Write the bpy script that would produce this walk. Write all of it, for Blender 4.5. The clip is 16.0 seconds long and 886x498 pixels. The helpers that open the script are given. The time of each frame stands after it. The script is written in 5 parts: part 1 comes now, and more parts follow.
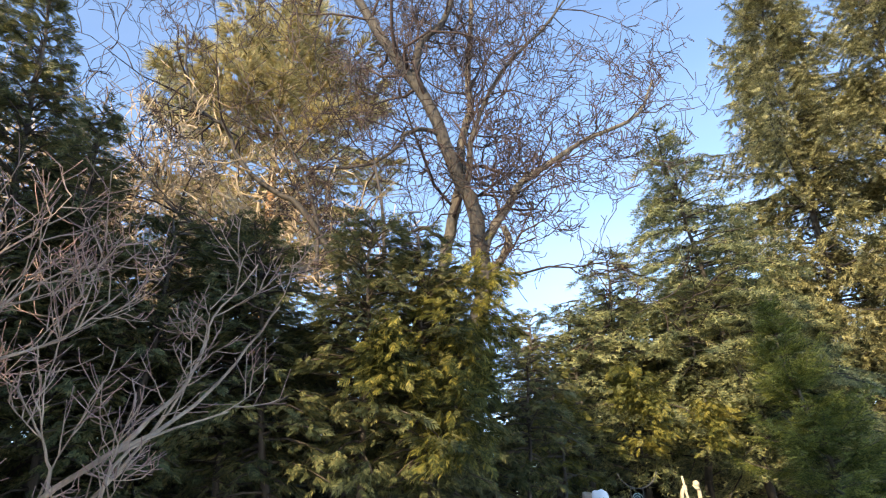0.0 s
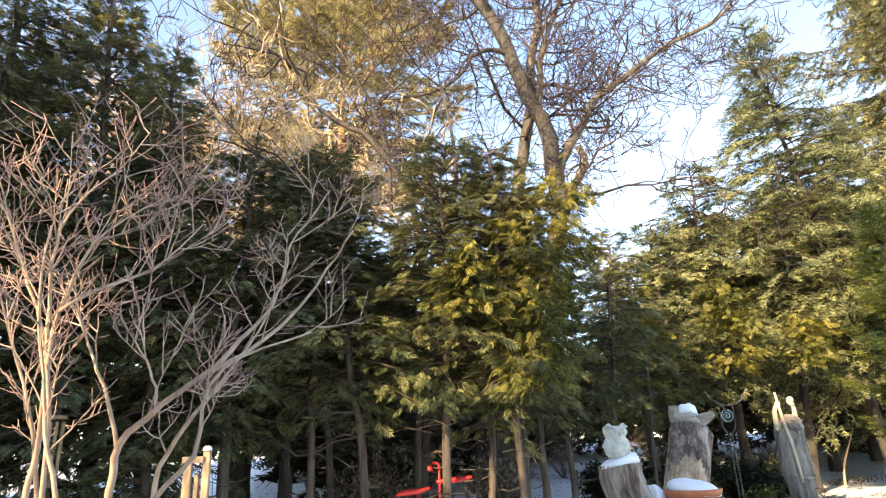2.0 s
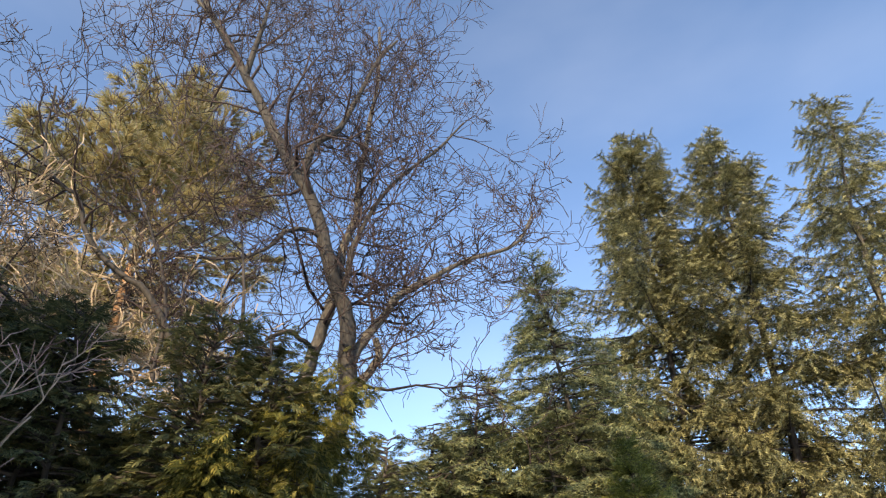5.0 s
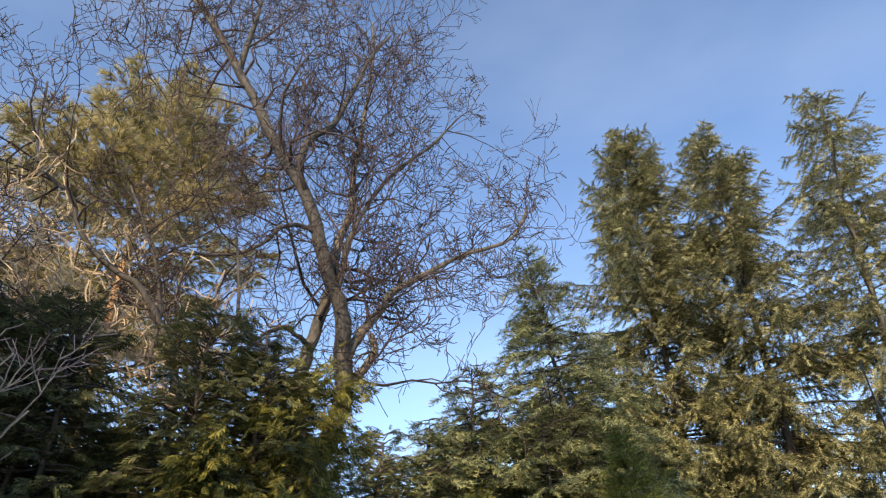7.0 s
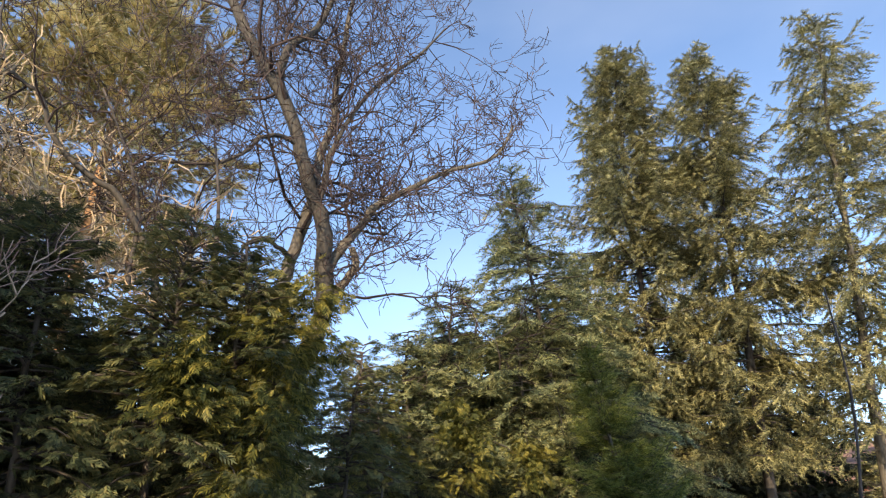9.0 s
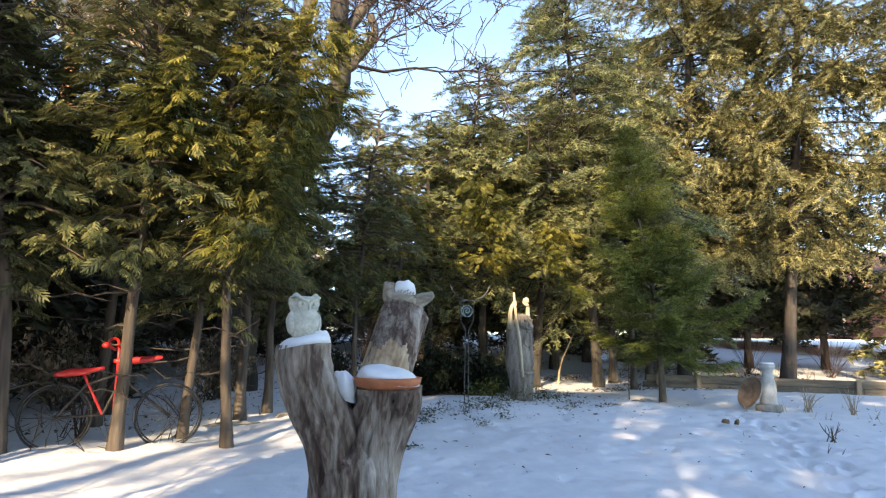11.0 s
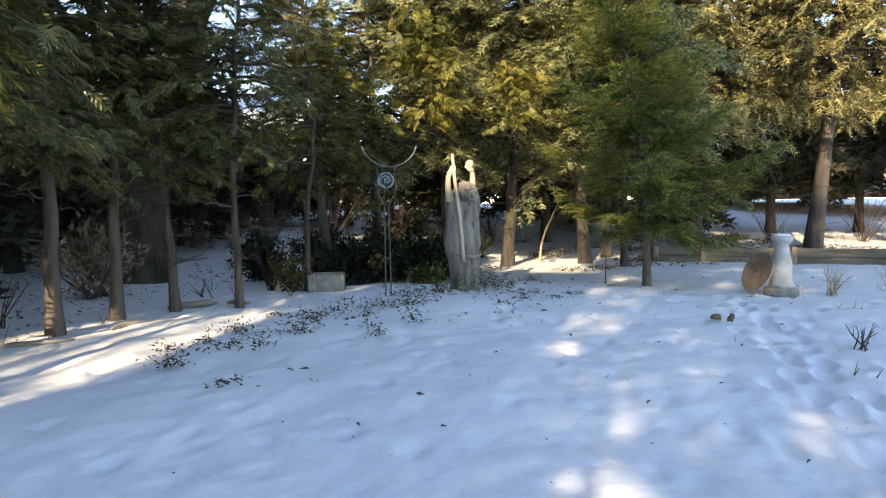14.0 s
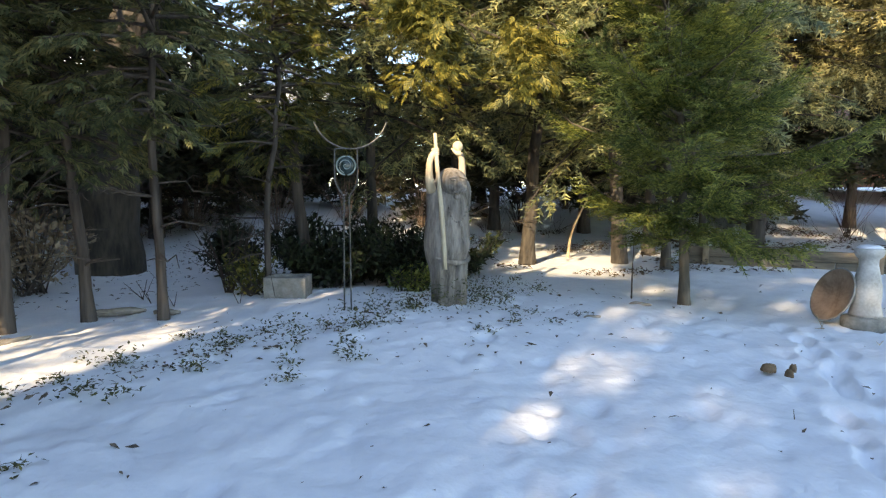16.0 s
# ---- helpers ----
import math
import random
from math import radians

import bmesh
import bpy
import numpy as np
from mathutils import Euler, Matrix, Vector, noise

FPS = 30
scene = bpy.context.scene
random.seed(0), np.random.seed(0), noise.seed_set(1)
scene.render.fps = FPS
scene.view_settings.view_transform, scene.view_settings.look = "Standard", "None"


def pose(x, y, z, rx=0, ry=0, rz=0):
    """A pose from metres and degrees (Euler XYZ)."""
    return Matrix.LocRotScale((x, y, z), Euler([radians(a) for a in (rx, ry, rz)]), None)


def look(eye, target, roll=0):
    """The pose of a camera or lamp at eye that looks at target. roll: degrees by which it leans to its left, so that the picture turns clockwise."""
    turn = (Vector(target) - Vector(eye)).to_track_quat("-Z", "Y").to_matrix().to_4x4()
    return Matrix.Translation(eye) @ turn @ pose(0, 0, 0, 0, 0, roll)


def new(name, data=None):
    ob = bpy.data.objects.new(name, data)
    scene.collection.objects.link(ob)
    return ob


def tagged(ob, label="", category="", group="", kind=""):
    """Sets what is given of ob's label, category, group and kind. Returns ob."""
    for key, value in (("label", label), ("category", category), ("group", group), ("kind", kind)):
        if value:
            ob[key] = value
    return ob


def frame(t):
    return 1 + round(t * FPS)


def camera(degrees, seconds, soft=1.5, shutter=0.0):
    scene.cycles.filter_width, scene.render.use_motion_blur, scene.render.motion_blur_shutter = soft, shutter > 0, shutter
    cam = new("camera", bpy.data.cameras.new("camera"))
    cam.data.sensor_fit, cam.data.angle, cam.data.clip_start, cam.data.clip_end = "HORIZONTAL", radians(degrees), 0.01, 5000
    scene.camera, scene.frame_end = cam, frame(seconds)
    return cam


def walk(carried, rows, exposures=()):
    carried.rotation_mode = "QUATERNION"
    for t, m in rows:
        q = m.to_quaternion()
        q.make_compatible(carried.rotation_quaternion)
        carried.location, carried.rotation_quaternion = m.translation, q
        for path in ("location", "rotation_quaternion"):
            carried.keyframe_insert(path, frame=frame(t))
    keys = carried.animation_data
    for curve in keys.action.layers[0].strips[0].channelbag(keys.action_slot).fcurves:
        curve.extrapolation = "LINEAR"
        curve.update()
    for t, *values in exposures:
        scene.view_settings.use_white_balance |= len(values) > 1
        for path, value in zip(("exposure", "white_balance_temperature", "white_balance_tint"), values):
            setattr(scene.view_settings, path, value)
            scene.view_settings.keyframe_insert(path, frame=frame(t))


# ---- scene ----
cam = camera(72.3, 16.0, soft=1.25)
PATH = [
    (0, (-1.381, 0.746, 1.273), (-1.127, 2.545, 2.109), -2.2),
    (0.5, (-1.458, 0.781, 1.249), (-1.375, 2.646, 1.967), -1.9),
    (1, (-1.444, 0.8, 1.243), (-1.465, 2.694, 1.887), -2.0),
    (1.5, (-1.388, 0.82, 1.222), (-1.431, 2.722, 1.839), -2.1),
    (2, (-1.356, 0.855, 1.224), (-1.351, 2.752, 1.856), -2.3),
    (2.5, (-1.321, 0.857, 1.223), (-1.269, 2.746, 1.878), -2.4),
    (3, (-1.23, 0.882, 1.316), (-1.029, 2.714, 2.094), -1.9),
    (3.5, (-1.107, 0.946, 1.429), (-0.668, 2.635, 2.406), -1.0),
    (4, (-1.03, 1.08, 1.496), (-0.49, 2.637, 2.628), -1.3),
    (6.5, (-1.013, 1.079, 1.493), (-0.413, 2.608, 2.634), -2.7),
    (7, (-1.031, 1.091, 1.479), (-0.427, 2.628, 2.607), -2.9),
    (7.5, (-1.054, 1.104, 1.478), (-0.447, 2.653, 2.587), -2.9),
    (8, (-1.04, 1.097, 1.483), (-0.424, 2.67, 2.554), -2.6),
    (8.5, (-0.988, 1.065, 1.492), (-0.344, 2.674, 2.491), -2.2),
    (9, (-0.993, 1.06, 1.461), (-0.298, 2.71, 2.351), -1.9),
    (9.5, (-0.996, 1.242, 1.313), (-0.226, 2.922, 2.076), -2.0),
    (10, (-1.0, 1.515, 1.102), (-0.191, 3.241, 1.708), -2.3),
    (10.2, (-0.942, 1.652, 1.111), (-0.156, 3.411, 1.645), -1.6),
    (12.3, (0.325, 2.515, 1.116), (0.927, 4.42, 1.204), 1.8),
    (12.5, (0.499, 2.612, 1.124), (1.119, 4.512, 1.189), 1.1),
    (13, (0.891, 3.08, 1.131), (1.533, 4.975, 1.119), -0.1),
    (13.5, (1.284, 3.472, 1.099), (1.916, 5.367, 1.024), -1.0),
    (14, (1.651, 3.849, 1.21), (2.261, 5.75, 1.083), -1.0),
    (14.5, (1.942, 4.298, 1.298), (2.508, 6.209, 1.14), -0.6),
    (15, (2.334, 4.609, 1.315), (2.849, 6.533, 1.141), -0.1),
    (15.5, (2.699, 4.895, 1.369), (3.167, 6.831, 1.188), 0.1),
    (16, (2.973, 5.212, 1.371), (3.405, 7.155, 1.175), 0.1),
]
EXPOSURES = [(0, 2.1, 7450, 11), (0.5, 2.45, 7900, 12), (1.5, 2.72, 8600, 14), (2.5, 2.72, 8600, 14), (3.2, 2.62, 8600, 13), (3.6, 2.22, 8250, 13), (4.0, 1.67, 7500, 12), (4.6, 1.55, 7250, 12), (6.5, 1.53, 7100, 12), (8.5, 1.58, 7150, 12), (9.5, 1.95, 7700, 12), (10.0, 2.1, 7900, 12), (12.5, 2.28, 8100, 12), (16.0, 2.38, 8250, 11)]
walk(cam, [(t, look(eye, target, roll)) for t, eye, target, roll in PATH], EXPOSURES)

# ---- world, sun ----
SUN_AZ, SUN_EL = 38.0, 24.0     # the way the shadows fall, from +y towards +x; height of the sun
world = bpy.data.worlds.new("world")
scene.world = world
world.use_nodes = True
wn = world.node_tree.nodes
sky = wn.new("ShaderNodeTexSky")
sky.sky_type = "NISHITA"
sky.sun_disc = False
sky.sun_elevation = radians(SUN_EL)
sky.sun_rotation = radians(SUN_AZ + 180)
sky.altitude = 600.0
sky.air_density, sky.dust_density, sky.ozone_density = 0.88, 0.05, 3.0
wn["Background"].inputs["Strength"].default_value = 0.125
wl = world.node_tree.links
sky_at, sky_map, veil, veil_ramp, veil_mix = wn.new("ShaderNodeTexCoord"), wn.new("ShaderNodeMapping"), wn.new("ShaderNodeTexNoise"), wn.new("ShaderNodeValToRGB"), wn.new("ShaderNodeMix")
sky_map.inputs["Scale"].default_value = (1.0, 1.0, 2.6)
veil.inputs["Scale"].default_value, veil.inputs["Detail"].default_value = 1.6, 5.0
veil_ramp.color_ramp.elements[0].position, veil_ramp.color_ramp.elements[0].color = 0.48, (0, 0, 0, 1)
veil_ramp.color_ramp.elements[1].position, veil_ramp.color_ramp.elements[1].color = 0.85, (0.10, 0.10, 0.10, 1)
veil_mix.data_type = "RGBA"
veil_mix.inputs["B"].default_value = (4.6, 5.0, 5.6, 1)      # thin high cloud
wl.new(sky_at.outputs["Generated"], sky_map.inputs["Vector"])
wl.new(sky_map.outputs["Vector"], veil.inputs["Vector"])
wl.new(veil.outputs["Fac"], veil_ramp.inputs["Fac"])
wl.new(veil_ramp.outputs["Color"], veil_mix.inputs["Factor"])
wl.new(sky.outputs["Color"], veil_mix.inputs["A"])
wl.new(veil_mix.outputs["Result"], wn["Background"].inputs["Color"])
sun_data = bpy.data.lights.new("sun", "SUN")
sun_data.energy, sun_data.angle, sun_data.color = 2.5, radians(0.6), (1.0, 0.86, 0.66)
sun = new("sun", sun_data)
sun.matrix_world = look((0, 0, 30), (30 * math.sin(radians(SUN_AZ)), 30 * math.cos(radians(SUN_AZ)), 30 - 30 * math.tan(radians(SUN_EL))))


# ---- materials ----
def material(name, low, high, rough=0.8, scale=8.0, detail=6.0, stretch=(1, 1, 1), bump=0.3, bump_scale=40.0, bump_dist=0.01, spots=None, metal=0.0, island=0.0):
    """A mottled surface: two colours mixed by noise at two sizes, with relief."""
    m = bpy.data.materials.new(name)
    m.use_nodes = True
    nt = m.node_tree
    n, l = nt.nodes, nt.links
    b = n["Principled BSDF"]
    b.inputs["Roughness"].default_value = rough
    b.inputs["Metallic"].default_value = metal
    co, mp = n.new("ShaderNodeTexCoord"), n.new("ShaderNodeMapping")
    mp.inputs["Scale"].default_value = stretch
    l.new(co.outputs["Object"], mp.inputs["Vector"])
    big, fine = n.new("ShaderNodeTexNoise"), n.new("ShaderNodeTexNoise")
    big.inputs["Scale"].default_value, big.inputs["Detail"].default_value = scale, detail
    fine.inputs["Scale"].default_value, fine.inputs["Detail"].default_value = bump_scale, 5.0
    for t in (big, fine):
        l.new(mp.outputs["Vector"], t.inputs["Vector"])
    mix = n.new("ShaderNodeMath")
    mix.operation = "MULTIPLY_ADD"
    mix.inputs[1].default_value = 0.45
    l.new(fine.outputs["Fac"], mix.inputs[0])
    l.new(big.outputs["Fac"], mix.inputs[2])
    ramp = n.new("ShaderNodeValToRGB")
    ramp.color_ramp.elements[0].position, ramp.color_ramp.elements[0].color = 0.5, (*low, 1)
    ramp.color_ramp.elements[1].position, ramp.color_ramp.elements[1].color = 0.95, (*high, 1)
    if spots:
        e = ramp.color_ramp.elements.new(0.72)
        e.color = (*spots, 1)
    l.new(mix.outputs[0], ramp.inputs["Fac"])
    colour = ramp.outputs["Color"]
    if island:
        g, hs = n.new("ShaderNodeNewGeometry"), n.new("ShaderNodeHueSaturation")
        mr = n.new("ShaderNodeMapRange")
        mr.inputs["To Min"].default_value, mr.inputs["To Max"].default_value = 1 - island, 1 + island
        l.new(g.outputs["Random Per Island"], mr.inputs["Value"])
        l.new(mr.outputs["Result"], hs.inputs["Value"])
        l.new(colour, hs.inputs["Color"])
        colour = hs.outputs["Color"]
    l.new(colour, b.inputs["Base Color"])
    if bump:
        bp = n.new("ShaderNodeBump")
        bp.inputs["Strength"].default_value, bp.inputs["Distance"].default_value = bump, bump_dist
        l.new(mix.outputs[0], bp.inputs["Height"])
        l.new(bp.outputs["Normal"], b.inputs["Normal"])
    return m


def leafage(name, dark, mid, light, through_light=0.3, patch=0.8):
    """Foliage: each leaf or spray has a tone of its own, patches of the crown another; some light passes through."""
    m = bpy.data.materials.new(name)
    m.use_nodes = True
    nt = m.node_tree
    n, l = nt.nodes, nt.links
    b = n["Principled BSDF"]
    b.inputs["Roughness"].default_value = 0.55
    b.inputs["Specular IOR Level"].default_value = 0.3
    g, co = n.new("ShaderNodeNewGeometry"), n.new("ShaderNodeTexCoord")
    tx = n.new("ShaderNodeTexNoise")
    tx.inputs["Scale"].default_value, tx.inputs["Detail"].default_value = patch, 3.0
    l.new(co.outputs["Object"], tx.inputs["Vector"])
    ad = n.new("ShaderNodeMath")
    ad.operation = "MULTIPLY_ADD"
    ad.inputs[1].default_value = 0.5
    l.new(g.outputs["Random Per Island"], ad.inputs[0])
    l.new(tx.outputs["Fac"], ad.inputs[2])
    ramp = n.new("ShaderNodeValToRGB")
    ramp.color_ramp.elements[0].position, ramp.color_ramp.elements[0].color = 0.45, (*dark, 1)
    ramp.color_ramp.elements[1].position, ramp.color_ramp.elements[1].color = 1.05, (*light, 1)
    ramp.color_ramp.elements.new(0.75).color = (*mid, 1)
    l.new(ad.outputs[0], ramp.inputs["Fac"])
    l.new(ramp.outputs["Color"], b.inputs["Base Color"])
    tr, mx = n.new("ShaderNodeBsdfTranslucent"), n.new("ShaderNodeMixShader")
    l.new(ramp.outputs["Color"], tr.inputs["Color"])
    mx.inputs["Fac"].default_value = through_light
    l.new(b.outputs[0], mx.inputs[1])
    l.new(tr.outputs[0], mx.inputs[2])
    l.new(mx.outputs[0], n["Material Output"].inputs["Surface"])
    return m


def stump_wood():
    """Barkless weathered wood: warm brown fissures, silvery worn faces and pale patches."""
    m = bpy.data.materials.new("weathered_stump_wood")
    m.use_nodes = True
    n, l = m.node_tree.nodes, m.node_tree.links
    b = n["Principled BSDF"]
    b.inputs["Roughness"].default_value = 0.85
    co = n.new("ShaderNodeTexCoord")
    out = []
    for sc, det, dist, stretch in ((4.5, 4.0, 0.8, (1.0, 1.0, 0.45)), (11.0, 9.0, 1.4, (1.0, 1.0, 0.18)), (46.0, 6.0, 0.6, (1.0, 1.0, 0.22))):
        mp, tx = n.new("ShaderNodeMapping"), n.new("ShaderNodeTexNoise")
        mp.inputs["Scale"].default_value = stretch
        tx.inputs["Scale"].default_value, tx.inputs["Detail"].default_value, tx.inputs["Distortion"].default_value = sc, det, dist
        l.new(co.outputs["Object"], mp.inputs["Vector"])
        l.new(mp.outputs["Vector"], tx.inputs["Vector"])
        out.append(tx.outputs["Fac"])
    a, c = n.new("ShaderNodeMath"), n.new("ShaderNodeMath")
    a.operation = c.operation = "MULTIPLY_ADD"
    a.inputs[1].default_value, c.inputs[1].default_value = 1.1, 0.6
    l.new(out[0], a.inputs[0])
    l.new(out[1], a.inputs[2])
    l.new(out[2], c.inputs[0])
    l.new(a.outputs[0], c.inputs[2])
    ramp = n.new("ShaderNodeValToRGB")
    r = ramp.color_ramp
    r.elements[0].position, r.elements[0].color = 0.40, (0.045, 0.026, 0.019, 1)
    r.elements[1].position, r.elements[1].color = 0.78, (0.62, 0.56, 0.50, 1)
    for at, col in ((0.49, (0.13, 0.083, 0.06, 1)), (0.57, (0.28, 0.225, 0.175, 1)), (0.67, (0.44, 0.375, 0.32, 1))):
        r.elements.new(at).color = col
    half = n.new("ShaderNodeMath")
    half.operation = "MULTIPLY"
    half.inputs[1].default_value = 0.405
    l.new(c.outputs[0], half.inputs[0])
    l.new(half.outputs[0], ramp.inputs["Fac"])
    l.new(ramp.outputs["Color"], b.inputs["Base Color"])
    bp = n.new("ShaderNodeBump")
    bp.inputs["Strength"].default_value, bp.inputs["Distance"].default_value = 0.75, 0.02
    l.new(c.outputs[0], bp.inputs["Height"])
    l.new(bp.outputs["Normal"], b.inputs["Normal"])
    return m


SNOW = material("snow", (0.76, 0.78, 0.81), (0.88, 0.89, 0.90), rough=0.55, scale=2.2, bump=0.55, bump_scale=13, bump_dist=0.045)
SNOW_CAP = material("snow_cap", (0.82, 0.84, 0.86), (0.90, 0.91, 0.92), rough=0.5, scale=12, bump=0.4, bump_scale=60, bump_dist=0.006)
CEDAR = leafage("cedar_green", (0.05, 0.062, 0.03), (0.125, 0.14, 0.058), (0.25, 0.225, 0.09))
# on cedars this gold is the green with sunlight painted in
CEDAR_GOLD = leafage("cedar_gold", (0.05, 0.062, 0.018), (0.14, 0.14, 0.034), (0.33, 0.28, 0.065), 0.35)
SPRUCE = leafage("spruce_green", (0.035, 0.038, 0.019), (0.20, 0.19, 0.085), (0.45, 0.40, 0.18), 0.25, 1.8)
SPRUCE_YOUNG = leafage("spruce_young", (0.042, 0.064, 0.018), (0.135, 0.17, 0.043), (0.40, 0.40, 0.10), 0.35, 1.2)
HEMLOCK = leafage("hemlock_green", (0.045, 0.062, 0.036), (0.185, 0.21, 0.105), (0.46, 0.435, 0.19), 0.38, 1.4)
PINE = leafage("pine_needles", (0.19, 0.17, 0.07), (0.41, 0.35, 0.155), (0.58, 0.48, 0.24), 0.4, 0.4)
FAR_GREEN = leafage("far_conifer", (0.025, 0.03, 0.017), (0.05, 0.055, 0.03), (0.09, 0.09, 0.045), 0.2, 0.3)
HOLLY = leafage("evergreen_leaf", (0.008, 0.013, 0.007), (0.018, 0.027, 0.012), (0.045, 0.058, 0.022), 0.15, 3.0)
VINCA = leafage("ground_cover_leaf", (0.03, 0.035, 0.014), (0.07, 0.075, 0.03), (0.17, 0.15, 0.06), 0.2, 4.0)
DRY = leafage("dry_stem", (0.16, 0.12, 0.08), (0.26, 0.2, 0.13), (0.4, 0.32, 0.22), 0.1, 5.0)
BARK = material("bark_brown", (0.025, 0.02, 0.017), (0.088, 0.071, 0.058), scale=7, stretch=(1, 1, 0.18), bump=0.8, bump_scale=26, bump_dist=0.03)
BARK_CEDAR = material("bark_cedar", (0.028, 0.021, 0.016), (0.125, 0.098, 0.075), scale=8, stretch=(1, 1, 0.12), bump=0.9, bump_scale=30, bump_dist=0.02)
BARK_GREY = material("bark_grey", (0.016, 0.013, 0.010), (0.08, 0.066, 0.05), scale=5, stretch=(1, 1, 0.25), bump=0.9, bump_scale=20, bump_dist=0.04)
BARK_PALE = material("bark_pale", (0.045, 0.037, 0.027), (0.17, 0.14, 0.10), scale=5, stretch=(1, 1, 0.3), bump=0.7, bump_scale=22, bump_dist=0.03)
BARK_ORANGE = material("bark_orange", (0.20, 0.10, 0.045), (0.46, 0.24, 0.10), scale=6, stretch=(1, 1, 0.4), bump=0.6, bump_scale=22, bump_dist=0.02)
TWIG = material("twig_brown", (0.018, 0.010, 0.008), (0.075, 0.045, 0.036), scale=3, bump=0.0, island=0.35)
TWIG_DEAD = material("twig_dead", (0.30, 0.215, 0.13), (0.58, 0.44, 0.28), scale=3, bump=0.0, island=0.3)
SHRUB_BARK = material("shrub_bark", (0.26, 0.175, 0.12), (0.54, 0.40, 0.29), scale=9, stretch=(1, 1, 0.3), bump=0.5, bump_scale=50, bump_dist=0.006, island=0.12)
SHRUB_RED = material("shrub_red_twig", (0.24, 0.13, 0.11), (0.50, 0.34, 0.29), scale=6, bump=0.0, island=0.25)
DRIFTWOOD = stump_wood()
CUT_WOOD = material("orange_cut_wood", (0.32, 0.19, 0.10), (0.58, 0.43, 0.28), scale=10, stretch=(1, 1, 0.4), bump=0.5, bump_scale=40)
STATUE_GREY = material("weathered_carving", (0.085, 0.07, 0.055), (0.37, 0.32, 0.26), rough=0.9, scale=7, stretch=(1.4, 1.4, 0.3), bump=0.9, bump_scale=34, bump_dist=0.02)
STATUE_PALE = material("pale_carved_wood", (0.42, 0.34, 0.22), (0.62, 0.52, 0.36), rough=0.8, scale=12, stretch=(1, 1, 0.3), bump=0.4, bump_scale=50)
STONE_OWL = material("concrete_owl", (0.42, 0.42, 0.34), (0.66, 0.65, 0.56), rough=0.9, scale=18, bump=0.8, bump_scale=70, bump_dist=0.008)
TERRACOTTA = material("terracotta", (0.42, 0.12, 0.05), (0.60, 0.21, 0.09), rough=0.75, scale=14, bump=0.25, bump_scale=90, bump_dist=0.003)
GREY_DRIFT = material("grey_driftwood", (0.17, 0.135, 0.10), (0.42, 0.36, 0.28), rough=0.85, scale=14, stretch=(0.5, 1.4, 1.4), bump=0.9, bump_scale=50, bump_dist=0.012)
WHITE_PAINT = material("chipped_white_paint", (0.34, 0.31, 0.26), (0.66, 0.64, 0.59), rough=0.6, scale=6, bump=0.3, bump_scale=40, bump_dist=0.004)
BROWN_BOWL = material("brown_bowl", (0.20, 0.12, 0.07), (0.40, 0.27, 0.18), rough=0.7, scale=9, bump=0.4, bump_scale=40)
CONCRETE = material("grey_concrete", (0.17, 0.155, 0.13), (0.36, 0.335, 0.29), rough=0.9, scale=10, bump=0.5, bump_scale=50)
TIMBER = material("old_timber", (0.085, 0.066, 0.045), (0.24, 0.19, 0.13), rough=0.85, scale=5, stretch=(0.25, 2, 2), bump=0.7, bump_scale=24, bump_dist=0.012)
TAN_WOOD = material("tan_wood", (0.20, 0.14, 0.08), (0.42, 0.31, 0.20), rough=0.8, scale=7, stretch=(2, 2, 0.3), bump=0.5, bump_scale=40)
RED_PAINT = material("red_paint", (0.50, 0.018, 0.02), (0.66, 0.04, 0.035), rough=0.4, scale=14, bump=0.15, bump_scale=60, bump_dist=0.002)
IRON = material("dark_iron", (0.03, 0.028, 0.026), (0.09, 0.08, 0.07), rough=0.5, scale=20, bump=0.2, bump_scale=80, metal=0.6)
STEEL = material("weathered_steel", (0.06, 0.06, 0.055), (0.16, 0.155, 0.14), rough=0.5, scale=20, bump=0.15, bump_scale=80, metal=0.7)
RUBBER = material("black_rubber", (0.02, 0.02, 0.02), (0.06, 0.06, 0.06), rough=0.8, scale=20, bump=0.2)
HOUSE_DARK = material("dark_brown_siding", (0.07, 0.055, 0.05), (0.12, 0.095, 0.085), rough=0.8, scale=2, bump=0.2, bump_scale=20)
HOUSE_BRICK = material("red_brick", (0.30, 0.12, 0.08), (0.46, 0.22, 0.15), rough=0.9, scale=4, bump=0.4, bump_scale=18)
HOUSE_PLAIN = material("house_siding", (0.42, 0.40, 0.36), (0.52, 0.50, 0.46), rough=0.8, scale=2, bump=0.2)
SHINGLE = material("brown_shingle", (0.20, 0.10, 0.07), (0.34, 0.19, 0.13), rough=0.9, scale=6, bump=0.5, bump_scale=30)
WINDOW_DARK = material("dark_window", (0.02, 0.025, 0.03), (0.05, 0.06, 0.07), rough=0.08, scale=1, bump=0.0)
DEAD_LEAF = material("fallen_leaf", (0.10, 0.065, 0.035), (0.34, 0.20, 0.10), rough=0.8, scale=8, bump=0.2, island=0.4)
DARK_LITTER = material("dark_litter", (0.045, 0.034, 0.025), (0.16, 0.12, 0.085), rough=0.9, scale=20, bump=0.2, island=0.4)


